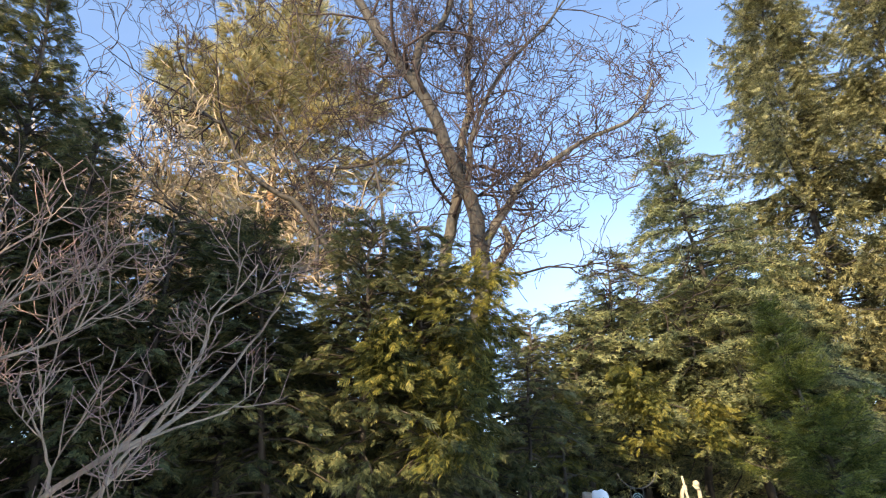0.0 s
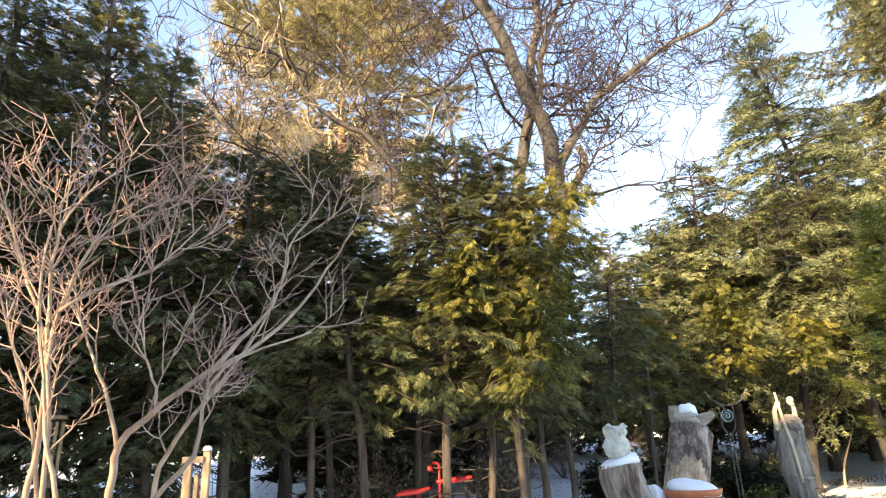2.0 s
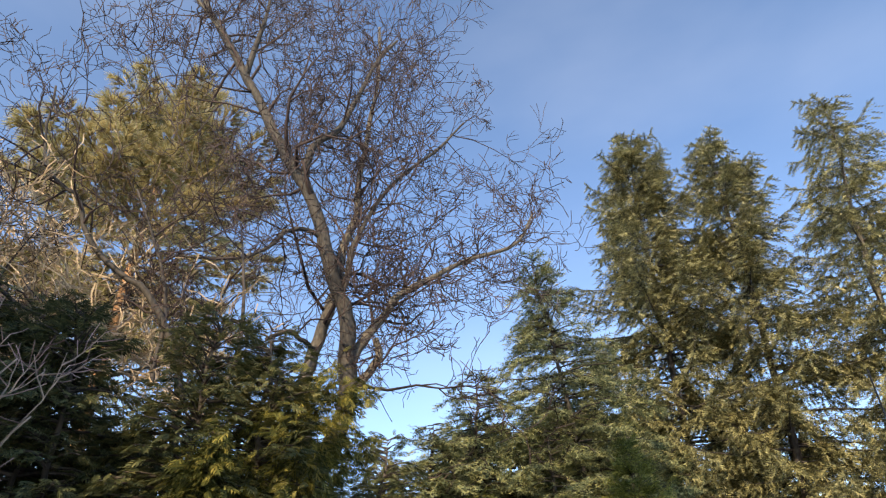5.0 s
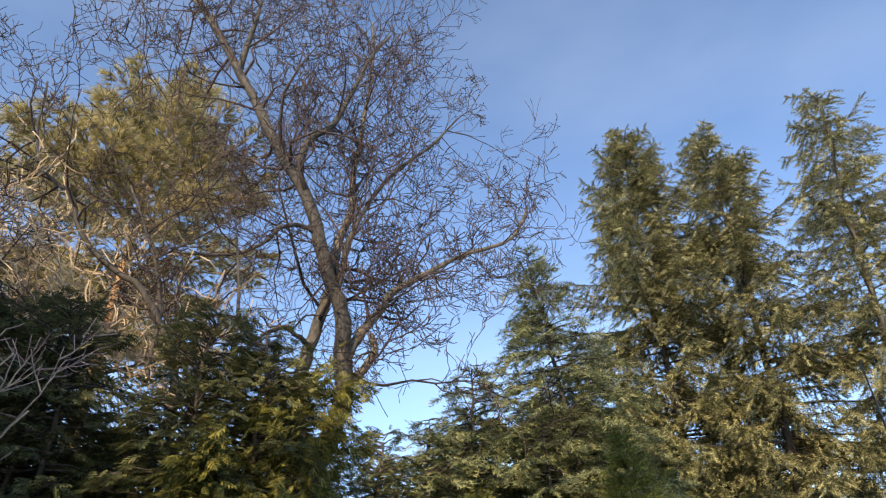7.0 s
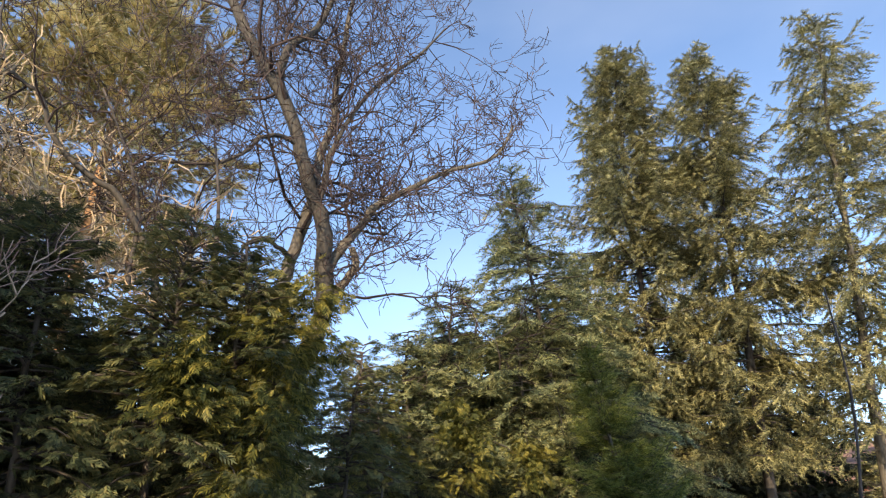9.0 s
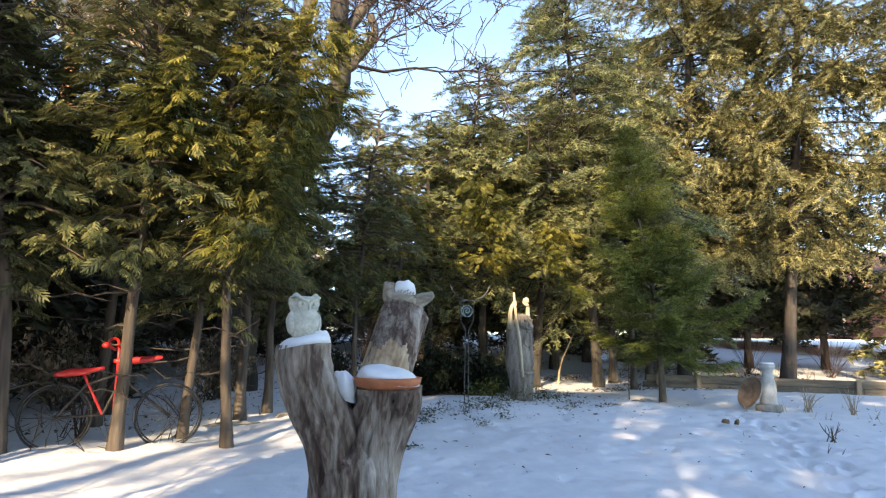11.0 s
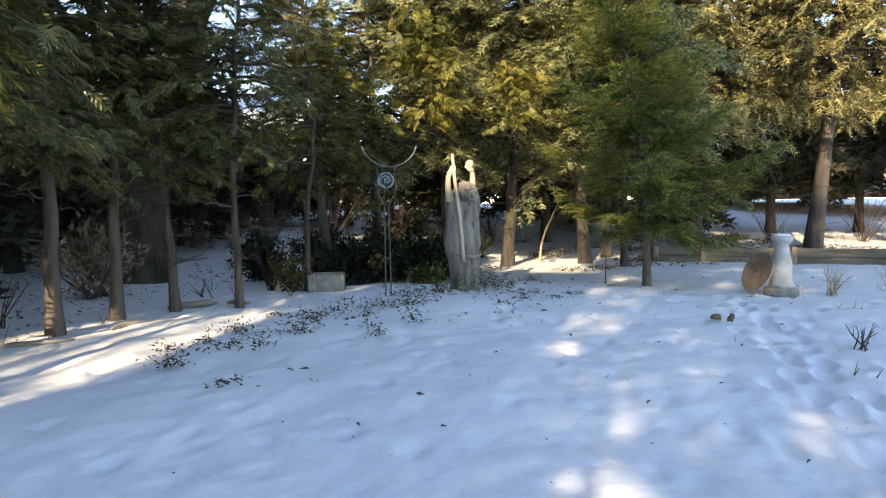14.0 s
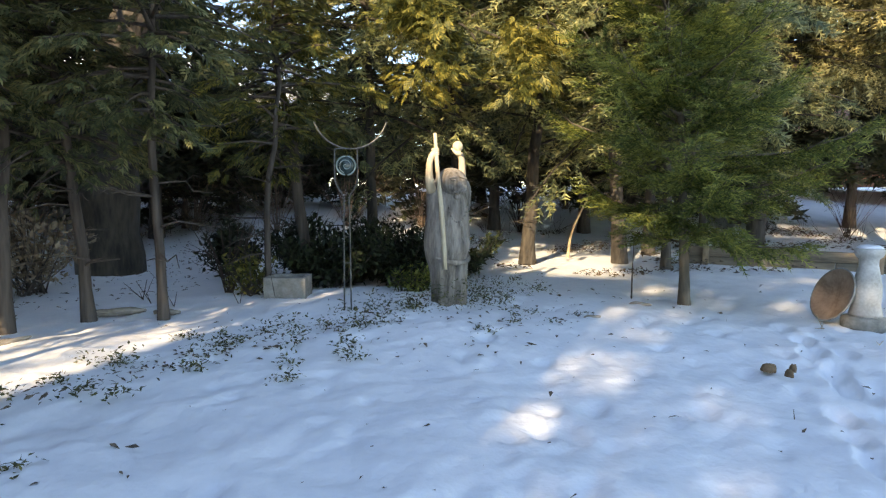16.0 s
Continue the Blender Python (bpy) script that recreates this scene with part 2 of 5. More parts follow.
# ---- mesh helpers ----
def mesh_of(name, verts, faces, mats, smooth=False, slots=None):
    """A mesh from arrays of vertices and triangles or quads."""
    me = bpy.data.meshes.new(name)
    me.from_pydata(np.asarray(verts, dtype=float).tolist(), [], faces if isinstance(faces, list) else faces.tolist())
    for m in mats if isinstance(mats, (list, tuple)) else [mats]:
        me.materials.append(m)
    if slots is not None:
        me.polygons.foreach_set("material_index", np.asarray(slots, dtype=np.int32))
    if smooth:
        me.polygons.foreach_set("use_smooth", np.ones(len(me.polygons), dtype=bool))
    me.update()
    return me


def put(name, me, parent=None, label="", category="", group="", kind="", at=None):
    ob = new(name, me)
    ob.parent = parent
    if at is not None:
        ob.matrix_basis = at
    return tagged(ob, label, category, group, kind)


def bm_mesh(name, bm, mats, smooth=True):
    me = bpy.data.meshes.new(name)
    bmesh.ops.recalc_face_normals(bm, faces=bm.faces)
    bm.to_mesh(me)
    bm.free()
    for m in mats if isinstance(mats, (list, tuple)) else [mats]:
        me.materials.append(m)
    if smooth:
        me.polygons.foreach_set("use_smooth", np.ones(len(me.polygons), dtype=bool))
    return me


def part(name, bm, mat, parent, label="", smooth=True, at=None):
    return put(name, bm_mesh(name, bm, mat, smooth), parent, label, at=at)


def empty(name, x, y, z, rz=0.0):
    e = new(name)
    e.matrix_basis = pose(x, y, z, 0, 0, rz)
    return e


def box(sx, sy, sz, at=(0, 0, 0), bevel=0.01, rot=None):
    bm = bmesh.new()
    bmesh.ops.create_cube(bm, size=1.0, matrix=Matrix.Translation(at) @ (rot or Matrix()) @ Matrix.Diagonal((sx, sy, sz, 1)))
    if bevel:
        bmesh.ops.bevel(bm, geom=bm.edges[:], offset=bevel, segments=2, affect="EDGES", profile=0.6)
    return bm


def lathe(profile, seg=28, wobble=0.0, at=(0, 0, 0), squash=(1, 1)):
    """A turned body from (radius, height) pairs."""
    bm = bmesh.new()
    rings = []
    for r, z in profile:
        ring = []
        for i in range(seg):
            a = 2 * math.pi * i / seg
            k = 1 + wobble * noise.noise((math.cos(a) * 2, math.sin(a) * 2, z * 4 + at[0]))
            ring.append(bm.verts.new((at[0] + r * k * math.cos(a) * squash[0], at[1] + r * k * math.sin(a) * squash[1], at[2] + z)))
        rings.append(ring)
    for a, b in zip(rings, rings[1:]):
        for i in range(seg):
            bm.faces.new((a[i], a[(i + 1) % seg], b[(i + 1) % seg], b[i]))
    bm.faces.new(rings[0][::-1])
    bm.faces.new(rings[-1])
    return bm


def tubes(lines, sides=5):
    """Vertices and faces of tapering tubes along polylines; each line is (points, radii)."""
    vs, fs = [], []
    ang = np.arange(sides) * 2 * math.pi / sides
    ca, sa = np.cos(ang)[:, None], np.sin(ang)[:, None]
    count = 0
    for pts, rad in lines:
        p = np.asarray(pts, dtype=float)
        d = np.gradient(p, axis=0)
        d /= np.linalg.norm(d, axis=1)[:, None] + 1e-9
        ref = np.array((0.0, 0.0, 1.0)) if abs(d[0, 2]) < 0.8 else np.array((1.0, 0.0, 0.0))
        for i in range(len(p)):
            u = np.cross(d[i], ref)
            u /= np.linalg.norm(u) + 1e-9
            w = np.cross(d[i], u)
            vs.append(p[i] + rad[i] * (ca * u + sa * w))
        for i in range(len(p) - 1):
            a, b = count + i * sides, count + (i + 1) * sides
            for k in range(sides):
                k2 = (k + 1) % sides
                fs.append((a + k, a + k2, b + k2, b + k))
        fs.append(tuple(count + (len(p) - 1) * sides + k for k in range(sides)))
        count += len(p) * sides
    return np.concatenate(vs), fs


def curve_points(pts, n):
    """n points along a smooth curve through pts."""
    p = np.asarray(pts, dtype=float)
    q = np.vstack((2 * p[0] - p[1], p, 2 * p[-1] - p[-2]))
    out = []
    for s in np.linspace(0, len(p) - 1 - 1e-6, n):
        i, t = int(s), s - int(s)
        a, b, c, d = q[i], q[i + 1], q[i + 2], q[i + 3]
        out.append(0.5 * (2 * b + (c - a) * t + (2 * a - 5 * b + 4 * c - d) * t * t + (3 * b - a - 3 * c + d) * t ** 3))
    return np.array(out)


def tube_mesh(name, lines, mat, sides=6, smooth=True):
    v, f = tubes(lines, sides)
    return mesh_of(name, v, f, mat, smooth)


# one sprig lies along +x with its face up; a few shapes serve all foliage
def sprig_cedar():
    v, f = [], []
    for t, s, ln in ((0.02, 1, 0.40), (0.08, -1, 0.44), (0.2, 1, 0.46), (0.28, -1, 0.46), (0.4, 1, 0.40), (0.48, -1, 0.38), (0.6, 1, 0.28), (0.66, -1, 0.26), (0.0, 0, 0.62), (0.55, 0, 0.45)):
        a = radians(38) * s
        d, e = np.array((math.cos(a), math.sin(a), 0)), np.array((-math.sin(a), math.cos(a), 0))
        o = np.array((t, 0, 0))
        k = len(v)
        v += [o, o + d * ln * 0.55 + e * ln * 0.11, o + d * ln - np.array((0, 0, 0.06)), o + d * ln * 0.55 - e * ln * 0.11]
        f.append((k, k + 1, k + 2, k + 3))
    return np.array(v), np.array(f)


def sprig_needles(n=7, spread=0.30, width=0.055):
    v, f = [], []
    for i in range(n):
        t = 0.02 + 0.75 * i / n
        for s in (1, -1):
            k = len(v)
            up = 0.10 * (1 if (i % 2) else -0.6)
            v += [(t - width, 0, 0), (t + width, 0, 0), (t + 0.20, s * spread * (1 - 0.5 * t), up)]
            f.append((k, k + 1, k + 2))
    k = len(v)
    v += [(0, -0.035, 0.01), (1, 0, 0), (0, 0.035, 0.01)]
    f.append((k, k + 1, k + 2))
    return np.array(v, dtype=float), np.array(f)


def sprig_tuft(n=9):
    v, f = [], []
    rng = np.random.RandomState(3)
    for i in range(n):
        a = 2 * math.pi * i / n
        r = 0.45 + 0.3 * rng.rand()
        tip = np.array((0.8 + 0.2 * rng.rand(), r * math.cos(a) * 0.7, r * math.sin(a) * 0.7))
        side = np.array((0, -math.sin(a), math.cos(a))) * 0.05
        k = len(v)
        v += [side, -side, tip]
        f.append((k, k + 1, k + 2))
    return np.array(v), np.array(f)


def sprig_leaf():
    v = np.array(((0, 0, 0), (0.35, 0.2, 0.05), (1, 0, -0.12), (0.35, -0.2, 0.05), (0.55, 0, -0.03)))
    return v, np.array(((0, 1, 4), (1, 2, 4), (2, 3, 4), (3, 0, 4)))


def sown(name, sprig, pos, way, up, size, mat):
    """One mesh of many sprigs at places pos, along way, facing up."""
    tv, tf = sprig
    x = way / (np.linalg.norm(way, axis=1)[:, None] + 1e-9)
    y = np.cross(up, x)
    y /= np.linalg.norm(y, axis=1)[:, None] + 1e-9
    z = np.cross(x, y)
    v = pos[:, None, :] + size[:, None, None] * (tv[None, :, 0, None] * x[:, None, :] + tv[None, :, 1, None] * y[:, None, :] + tv[None, :, 2, None] * z[:, None, :])
    n, k = len(pos), len(tv)
    f = (tf[None, :, :] + (np.arange(n) * k)[:, None, None]).reshape(-1, tf.shape[1])
    me = bpy.data.meshes.new(name)
    flat = f.reshape(-1).astype(np.int32)
    me.vertices.add(n * k)
    me.vertices.foreach_set("co", v.reshape(-1).astype(np.float32))
    me.loops.add(len(flat))
    me.loops.foreach_set("vertex_index", flat)
    me.polygons.add(len(f))
    me.polygons.foreach_set("loop_start", (np.arange(len(f)) * tf.shape[1]).astype(np.int32))
    me.materials.append(mat)
    me.update(calc_edges=True)
    me.validate()
    return me


def conifer_boughs(rng, height, base, radius, whorl_gap, per_whorl, power=0.9, droop=0.25, rise=0.2, density=26, gap=0.0, width=0.42, sweep=0.18, clump=0.0):
    """Sprig places for a tree of tiered boughs; also the bough lines."""
    P, W, U, lines = [], [], [], []
    z = base
    while z < height - 0.15:
        f = (z - base) / (height - base)
        reach = radius * (1 - f) ** power * (0.55 + 0.45 * min(1, f * 5)) + 0.12
        for k in range(per_whorl):
            if rng.rand() < gap:
                continue
            az = rng.rand() * 2 * math.pi
            ln = reach * (0.6 + 0.5 * rng.rand())
            d = np.array((math.cos(az), math.sin(az), 0.0))
            side = np.array((-d[1], d[0], 0.0))
            tilt = rise * (0.3 + f * 1.6) - 0.1 + 0.12 * rng.randn()
            z0 = z + whorl_gap * rng.rand()
            sag = droop * ln * (0.6 + 0.6 * rng.rand())
            o = np.array((0, 0, z0))
            n = max(5, int(density * ln * (0.5 + 0.5 * ln)))
            n = min(n, 240)
            t = 0.12 + 0.88 * rng.rand(n) ** 0.75
            w = width * ln * (1 - t * 0.75) * np.minimum(1, t * 3)
            s = (rng.rand(n) * 2 - 1)
            off = s * w
            p = o + d * (t * ln)[:, None] + side * off[:, None]
            p[:, 2] += tilt * t * ln - sag * t ** 2 - sweep * np.abs(off) + 0.03 * rng.randn(n)
            a = np.sign(s) * (0.35 + 0.6 * np.abs(s))
            way = d * np.cos(a)[:, None] + side * np.sin(a)[:, None]
            way[:, 2] += tilt - 1.5 * droop * t - 0.25 + 0.25 * rng.randn(n)
            if clump:                       # twigs gather in upturned tufts
                pick = rng.randint(0, max(1, n // 14) + 1, n)
                p = p[pick] + clump * rng.randn(n, 3) * (1, 1, 0.8)
                way = 0.8 * d + side * (0.9 * np.sign(s[pick]) * np.abs(s[pick]))[:, None] + 0.55 * rng.randn(n, 3)
                way[:, 2] += 0.35
            P.append(p)
            W.append(way)
            up = np.zeros((n, 3))
            up[:, 2] = 1
            up += 0.45 * rng.randn(n, 3)
            U.append(up)
            tt = np.array((0, 0.35, 0.7, 0.97))
            line = o + d * (tt * ln)[:, None]
            line[:, 2] += tilt * tt * ln - sag * tt ** 2
            r = 0.012 + 0.011 * ln
            lines.append((line, r * (1 - 0.8 * tt)))
        z += whorl_gap * (1 - 0.45 * f)
    return np.vstack(P), np.vstack(W), np.vstack(U), lines


def spray_boughs(rng, height, base, radius, whorl_gap, per_whorl, power=0.9, rise=0.3, droop=0.2, twig_gap=0.12, twig_len=0.4, hang=0.1, step=0.12, gap=0.0, upturn=0.25, ragged=0.4):
    """Boughs with twigs on both sides like a feather, needles set along every twig."""
    P, W, U, lines = [], [], [], []
    z = base
    while z < height - 0.1:
        f = (z - base) / (height - base)
        reach = radius * (1 - f) ** power * (0.7 + 0.3 * min(1, f * 6)) + 0.1
        turn = rng.rand() * 6.28
        for k in range(per_whorl):
            if rng.rand() < gap:
                continue
            az = turn + 2 * math.pi * k / per_whorl + 0.5 * rng.randn()
            ln = reach * (1 - ragged + 1.3 * ragged * rng.rand())
            d = np.array((math.cos(az), math.sin(az), 0.0))
            side = np.array((-d[1], d[0], 0.0))
            tilt = rise * (0.25 + 1.9 * f) + 0.10 * rng.randn()
            o = np.array((0, 0, z + whorl_gap * (rng.rand() - 0.5)))
            bend = droop * (0.7 + 0.6 * rng.rand())

            def along(t):
                t = np.asarray(t, dtype=float)
                q = o + d * (t * ln)[..., None]
                q[..., 2] += ln * (tilt * t - bend * t ** 1.6 + upturn * bend * 2 * t ** 4)
                return q
            tt = np.array((0, 0.3, 0.6, 0.85, 1.0))
            lines.append((along(tt), (0.008 + 0.010 * ln) * (1 - 0.85 * tt)))
            n = max(3, int(ln / twig_gap))
            for j in range(n):
                t0 = 0.15 + 0.85 * (j + rng.rand() * 0.7) / n
                root = along(np.array(t0))
                tl = min(twig_len, 0.55 * ln + 0.08) * (1.05 - 0.75 * t0) * (0.6 + 0.7 * rng.rand()) * min(1.0, 0.35 + 2.2 * t0)
                for sgn in (1, -1):
                    a = 0.85 + 0.25 * rng.randn()
                    w = d * math.cos(a) + side * (sgn * math.sin(a))
                    w = w + np.array((0, 0, tilt * 0.6 - hang * (0.5 + rng.rand()) + 0.08 * rng.randn()))
                    m = max(2, int(tl / step))
                    r = (np.arange(m) + 0.3 * rng.rand(m))[:, None] / m
                    p = root + w * tl * r
                    p[:, 2] -= hang * tl * r[:, 0] ** 2
                    P.append(p)
                    W.append(w + 0.18 * rng.randn(m, 3) - np.array((0, 0, hang)) * r)
                    U.append(np.array((0, 0, 1.0)) + 0.35 * rng.randn(m, 3))
            m = max(3, int(ln / step * 0.8))
            t = 0.2 + 0.8 * np.arange(m) / m
            P.append(along(t))
            W.append(np.tile(d + (0, 0, tilt - bend * 0.6), (m, 1)) + 0.1 * rng.randn(m, 3))
            U.append(np.array((0, 0, 1.0)) + 0.35 * rng.randn(m, 3))
        z += whorl_gap * (1 - 0.4 * f)
    P.append(np.array(((0.0, 0.0, height - 0.25), (0.0, 0.0, height - 0.1))))
    W.append(np.array(((0.05, 0, 1.0), (-0.04, 0.02, 1.0))))
    U.append(np.array(((1.0, 0, 0), (1.0, 0, 0))))
    return np.vstack(P), np.vstack(W), np.vstack(U), lines


def trunk_line(rng, height, r, lean=(0, 0), bend=0.07, n=13, foot=1.35):
    t = np.linspace(0, 1, n)
    p = np.stack((lean[0] * t + bend * np.cumsum(rng.randn(n)) * t, lean[1] * t + bend * np.cumsum(rng.randn(n)) * t, height * t - 0.1), 1)
    rad = r * (1 - 0.9 * t) + 0.012
    rad[0] *= foot
    return p, rad


def conifer(name, x, y, height, radius, seed, foliage, bark, base=1.0, sprig=None, size=(0.22, 0.38), trunk=0.16, label="", category="conifer", group="", branch_mat=None, lean=(0, 0), dead=0, boughs=conifer_boughs, **kw):
    rng = np.random.RandomState(seed)
    tree = empty(name, x, y, ground_z(x, y))
    line = trunk_line(rng, height * 0.98, trunk, lean)
    put("trunk", tube_mesh("trunk", [line], bark, 10), tree)
    P, W, U, lines = boughs(rng, height, base, radius, **kw)
    # the boughs follow the stem
    zs = line[0][:, 2]
    shift = np.stack((np.interp(P[:, 2], zs, line[0][:, 0]), np.interp(P[:, 2], zs, line[0][:, 1]), np.zeros(len(P))), 1)
    P = P + shift
    moved = []
    for pts, rad in lines:
        q = pts.copy()
        q[:, 0] += np.interp(pts[0, 2], zs, line[0][:, 0])
        q[:, 1] += np.interp(pts[0, 2], zs, line[0][:, 1])
        moved.append((q, rad))
    for k in range(dead):                   # bare dead branches under the crown
        z0, az, ln = 0.5 + (base - 0.1) * rng.rand(), rng.rand() * 6.28, 0.25 + 0.7 * rng.rand()
        o = np.array((np.interp(z0, zs, line[0][:, 0]), np.interp(z0, zs, line[0][:, 1]), z0))
        d = np.array((math.cos(az), math.sin(az), 0.5 * rng.rand() - 0.25))
        q = o + d * (ln * np.array((0, 0.35, 0.7, 1.0)))[:, None]
        q[1:] += 0.045 * rng.randn(3, 3)
        moved.append((q, np.array((0.011, 0.009, 0.006, 0.003))))
        moved.append((np.array((q[1], q[1] + 0.3 * ln * np.array((d[1], -d[0], 0.3)), q[1] + 0.5 * ln * np.array((d[1], -d[0], 0.1)))), np.array((0.006, 0.005, 0.003))))
    put("bough_mass", tube_mesh("bough_mass", moved, branch_mat or bark, 4), tree, kind="stuff")
    put("crown", sown("crown", sprig or NEEDLES, P, W, U, size[0] + (size[1] - size[0]) * rng.rand(len(P)), foliage), tree, kind="stuff")
    return tagged(tree, label, category, group)


CHUNKY = sprig_needles(6, 0.20, 0.062)
FAR_NEEDLES, CEDAR_SPRIG, NEEDLES, FINE_NEEDLES, TUFT, LEAF = sprig_needles(2, 0.4, 0.12), sprig_cedar(), sprig_needles(4), sprig_needles(6, 0.15, 0.05), sprig_tuft(), sprig_leaf()


# ---- the ground: one sheet of snow ----
def ground_z(x, y):
    """Height of the snow: a gentle rise to the planted bed, then level ground that climbs again far off."""
    s = min(1.0, max(0.0, (y - 3.0) / 8.0))
    z = -0.2 + 0.22 * s * s * (3 - 2 * s)
    z += 0.10 * math.exp(-((x - 4.2) ** 2 / 7.0 + (y - 11.6) ** 2 / 2.5))
    far = min(1.0, max(0.0, (y - 16.5) / 17.0))
    return z + 1.5 * far * far * (3 - 2 * far)


def build_ground():
    def axis(lo, hi, step, far):
        fine = np.arange(lo, hi, step)
        a, b, d = [lo], [hi], step
        while b[-1] < far:
            d *= 1.28
            b.append(b[-1] + d)
            a.append(a[-1] - d)
        return np.concatenate((a[:0:-1], fine, b))
    xs, ys = axis(-2.5, 10.5, 0.05, 500), axis(3.0, 13.5, 0.05, 500)
    steps = []
    rng = np.random.RandomState(5)
    for k in range(30):                      # a trodden line of footprints
        f = k / 29
        steps.append((4.1 + 3.6 * f + 0.15 * (-1) ** k + 0.07 * rng.randn(), 5.0 + 5.2 * f + 0.08 * rng.randn(), 0.6 + 0.4 * rng.rand(), 0.14, 0.07))
    for k in range(70):                      # older prints, half melted
        steps.append((4.0 + 4.0 * rng.rand(), 5.4 + 5.2 * rng.rand(), 0.15 + 0.3 * rng.rand(), 0.12, 0.07))
    for k in range(700):                     # pits under the branches
        steps.append((-1.5 + 11.5 * rng.rand(), 4.0 + 9.0 * rng.rand() ** 0.7, 0.10 + 0.28 * rng.rand() ** 2, 0.06 + 0.04 * rng.rand(), 0.05 + 0.03 * rng.rand()))
    gx, gy = np.meshgrid(xs, ys)
    dent = np.zeros_like(gx)
    for sx, sy, k, ra, rb in steps:
        i0, i1 = np.searchsorted(xs, (sx - 0.5, sx + 0.5))
        j0, j1 = np.searchsorted(ys, (sy - 0.5, sy + 0.5))
        u, v = gx[j0:j1, i0:i1] - sx, gy[j0:j1, i0:i1] - sy
        a, b = u * 0.56 + v * 0.83, -u * 0.83 + v * 0.56
        q = (a / ra) ** 2 + (b / rb) ** 2
        dent[j0:j1, i0:i1] -= 0.09 * k * np.exp(-q ** 1.5) - 0.014 * k * np.exp(-((np.sqrt(q) - 1.5) / 0.45) ** 2)
    vs = []
    for j, y in enumerate(ys):
        for i, x in enumerate(xs):
            z = ground_z(x, y)
            if -4 < x < 13 and 1.5 < y < 16:
                z += dent[j, i] + 0.05 * noise.noise((x * 0.7, y * 0.7, 0)) + 0.018 * noise.noise((x * 2.1, y * 2.1, 3)) + 0.008 * noise.noise((x * 11, y * 11, 7)) + 0.009 * noise.noise((x * 5, y * 5, 5)) * (1 + max(0.0, noise.noise((x * 0.5, y * 0.5, 9))))
            vs.append((x, y, z))
    nx, ny = len(xs), len(ys)
    j, i = np.meshgrid(np.arange(ny - 1), np.arange(nx - 1), indexing="ij")
    k = (j * nx + i).reshape(-1)
    put("ground", mesh_of("ground", vs, np.stack((k, k + 1, k + nx + 1, k + nx), 1), SNOW, True), label="snow-covered lawn with footprints and a gentle rise", category="ground", kind="structure")


build_ground()


# ---- bare trees ----
def grow(rng, out, p, d, ln, r, depth, wander=0.35, lift=0.12, kids=5, shrink=0.55, least=0.010):
    """A branch from p along d with its twigs."""
    n = 6 if depth > 1 else (5 if depth else 4)
    pts, rad, q, w = [p], [r], np.array(p, dtype=float), np.array(d, dtype=float)
    for i in range(1, n):
        w = w + wander * rng.randn(3) * 0.7 + np.array((0, 0, lift))
        w /= np.linalg.norm(w)
        q = q + w * ln / (n - 1)
        pts.append(q)
        rad.append(max(least, r * (1 - 0.85 * i / (n - 1))))
    out[depth].append((np.array(pts), rad))
    if depth == 0:
        return
    for k in range(kids):
        f = 0.25 + 0.75 * (k + rng.rand()) / kids
        s = min(f * (n - 1), n - 1.001)
        i = int(s)
        o = pts[i] + (pts[i + 1] - pts[i]) * (s - i)
        e = (pts[i + 1] - pts[i]) / (np.linalg.norm(pts[i + 1] - pts[i]) + 1e-9)
        v = rng.randn(3)
        v -= e * v.dot(e)
        v /= np.linalg.norm(v)
        grow(rng, out, o, e * 0.65 + v * 0.8, ln * shrink * (0.6 + 0.6 * rng.rand()), max(0.005, r * 0.58 * (1 - 0.45 * f)), depth - 1, wander, lift, kids, shrink, least)


def bare_tree(name, x, y, limbs, seed, bark, twig, label, twig_len=2.6, depth=2, kids=5, every=0.75, droop=0.0, wander=0.35, least=0.010, shrink=0.55):
    """limbs: (guide points relative to the foot, radius at the start or a row of radii, radius at the end, name, bark)."""
    rng = np.random.RandomState(seed)
    tree = empty(name, x, y, ground_z(x, y))
    out = [[] for _ in range(depth + 1)]
    for guide, r0, r1, what, own in limbs:
        n = max(6, int(len(guide) * 3))
        pts = curve_points(guide, n)
        pts[1:-1] += 0.014 * rng.randn(n - 2, 3)
        taper = r0 if isinstance(r0, tuple) else (r0, r1)
        rad = np.interp(np.linspace(0, 1, n), np.linspace(0, 1, len(taper)), taper) * (1 + 0.04 * rng.randn(n))
        put(what, tube_mesh(what, [(pts, rad)], own or bark, 10), tree)
        total = np.linalg.norm(np.diff(pts, axis=0), axis=1).sum()
        first = 0.6 if what == "trunk" else 0.3
        for k in range(int(total * (1 - first) / every)):
            f = first + (1 - first) * (k + rng.rand()) / max(1, int(total * (1 - first) / every))
            s = min(f * (n - 1), n - 1.001)
            i = int(s)
            e = pts[i + 1] - pts[i]
            e /= np.linalg.norm(e)
            v = rng.randn(3)
            v -= e * v.dot(e)
            v /= np.linalg.norm(v)
            grow(rng, out, pts[i], e * 0.45 + v * 0.9, twig_len * (0.5 + 0.8 * rng.rand()), max(0.026, rad[i] * 0.38), depth, wander=wander, lift=0.07 - droop, kids=kids, least=least, shrink=shrink)
    lines = [q for level in out[1:] for q in level]
    put("branch_mass", tube_mesh("branch_mass", lines, twig, 4), tree, kind="stuff")
    put("twig_mass", tube_mesh("twig_mass", out[0], twig, 3, False), tree, kind="stuff")
    return tagged(tree, label, "tree")


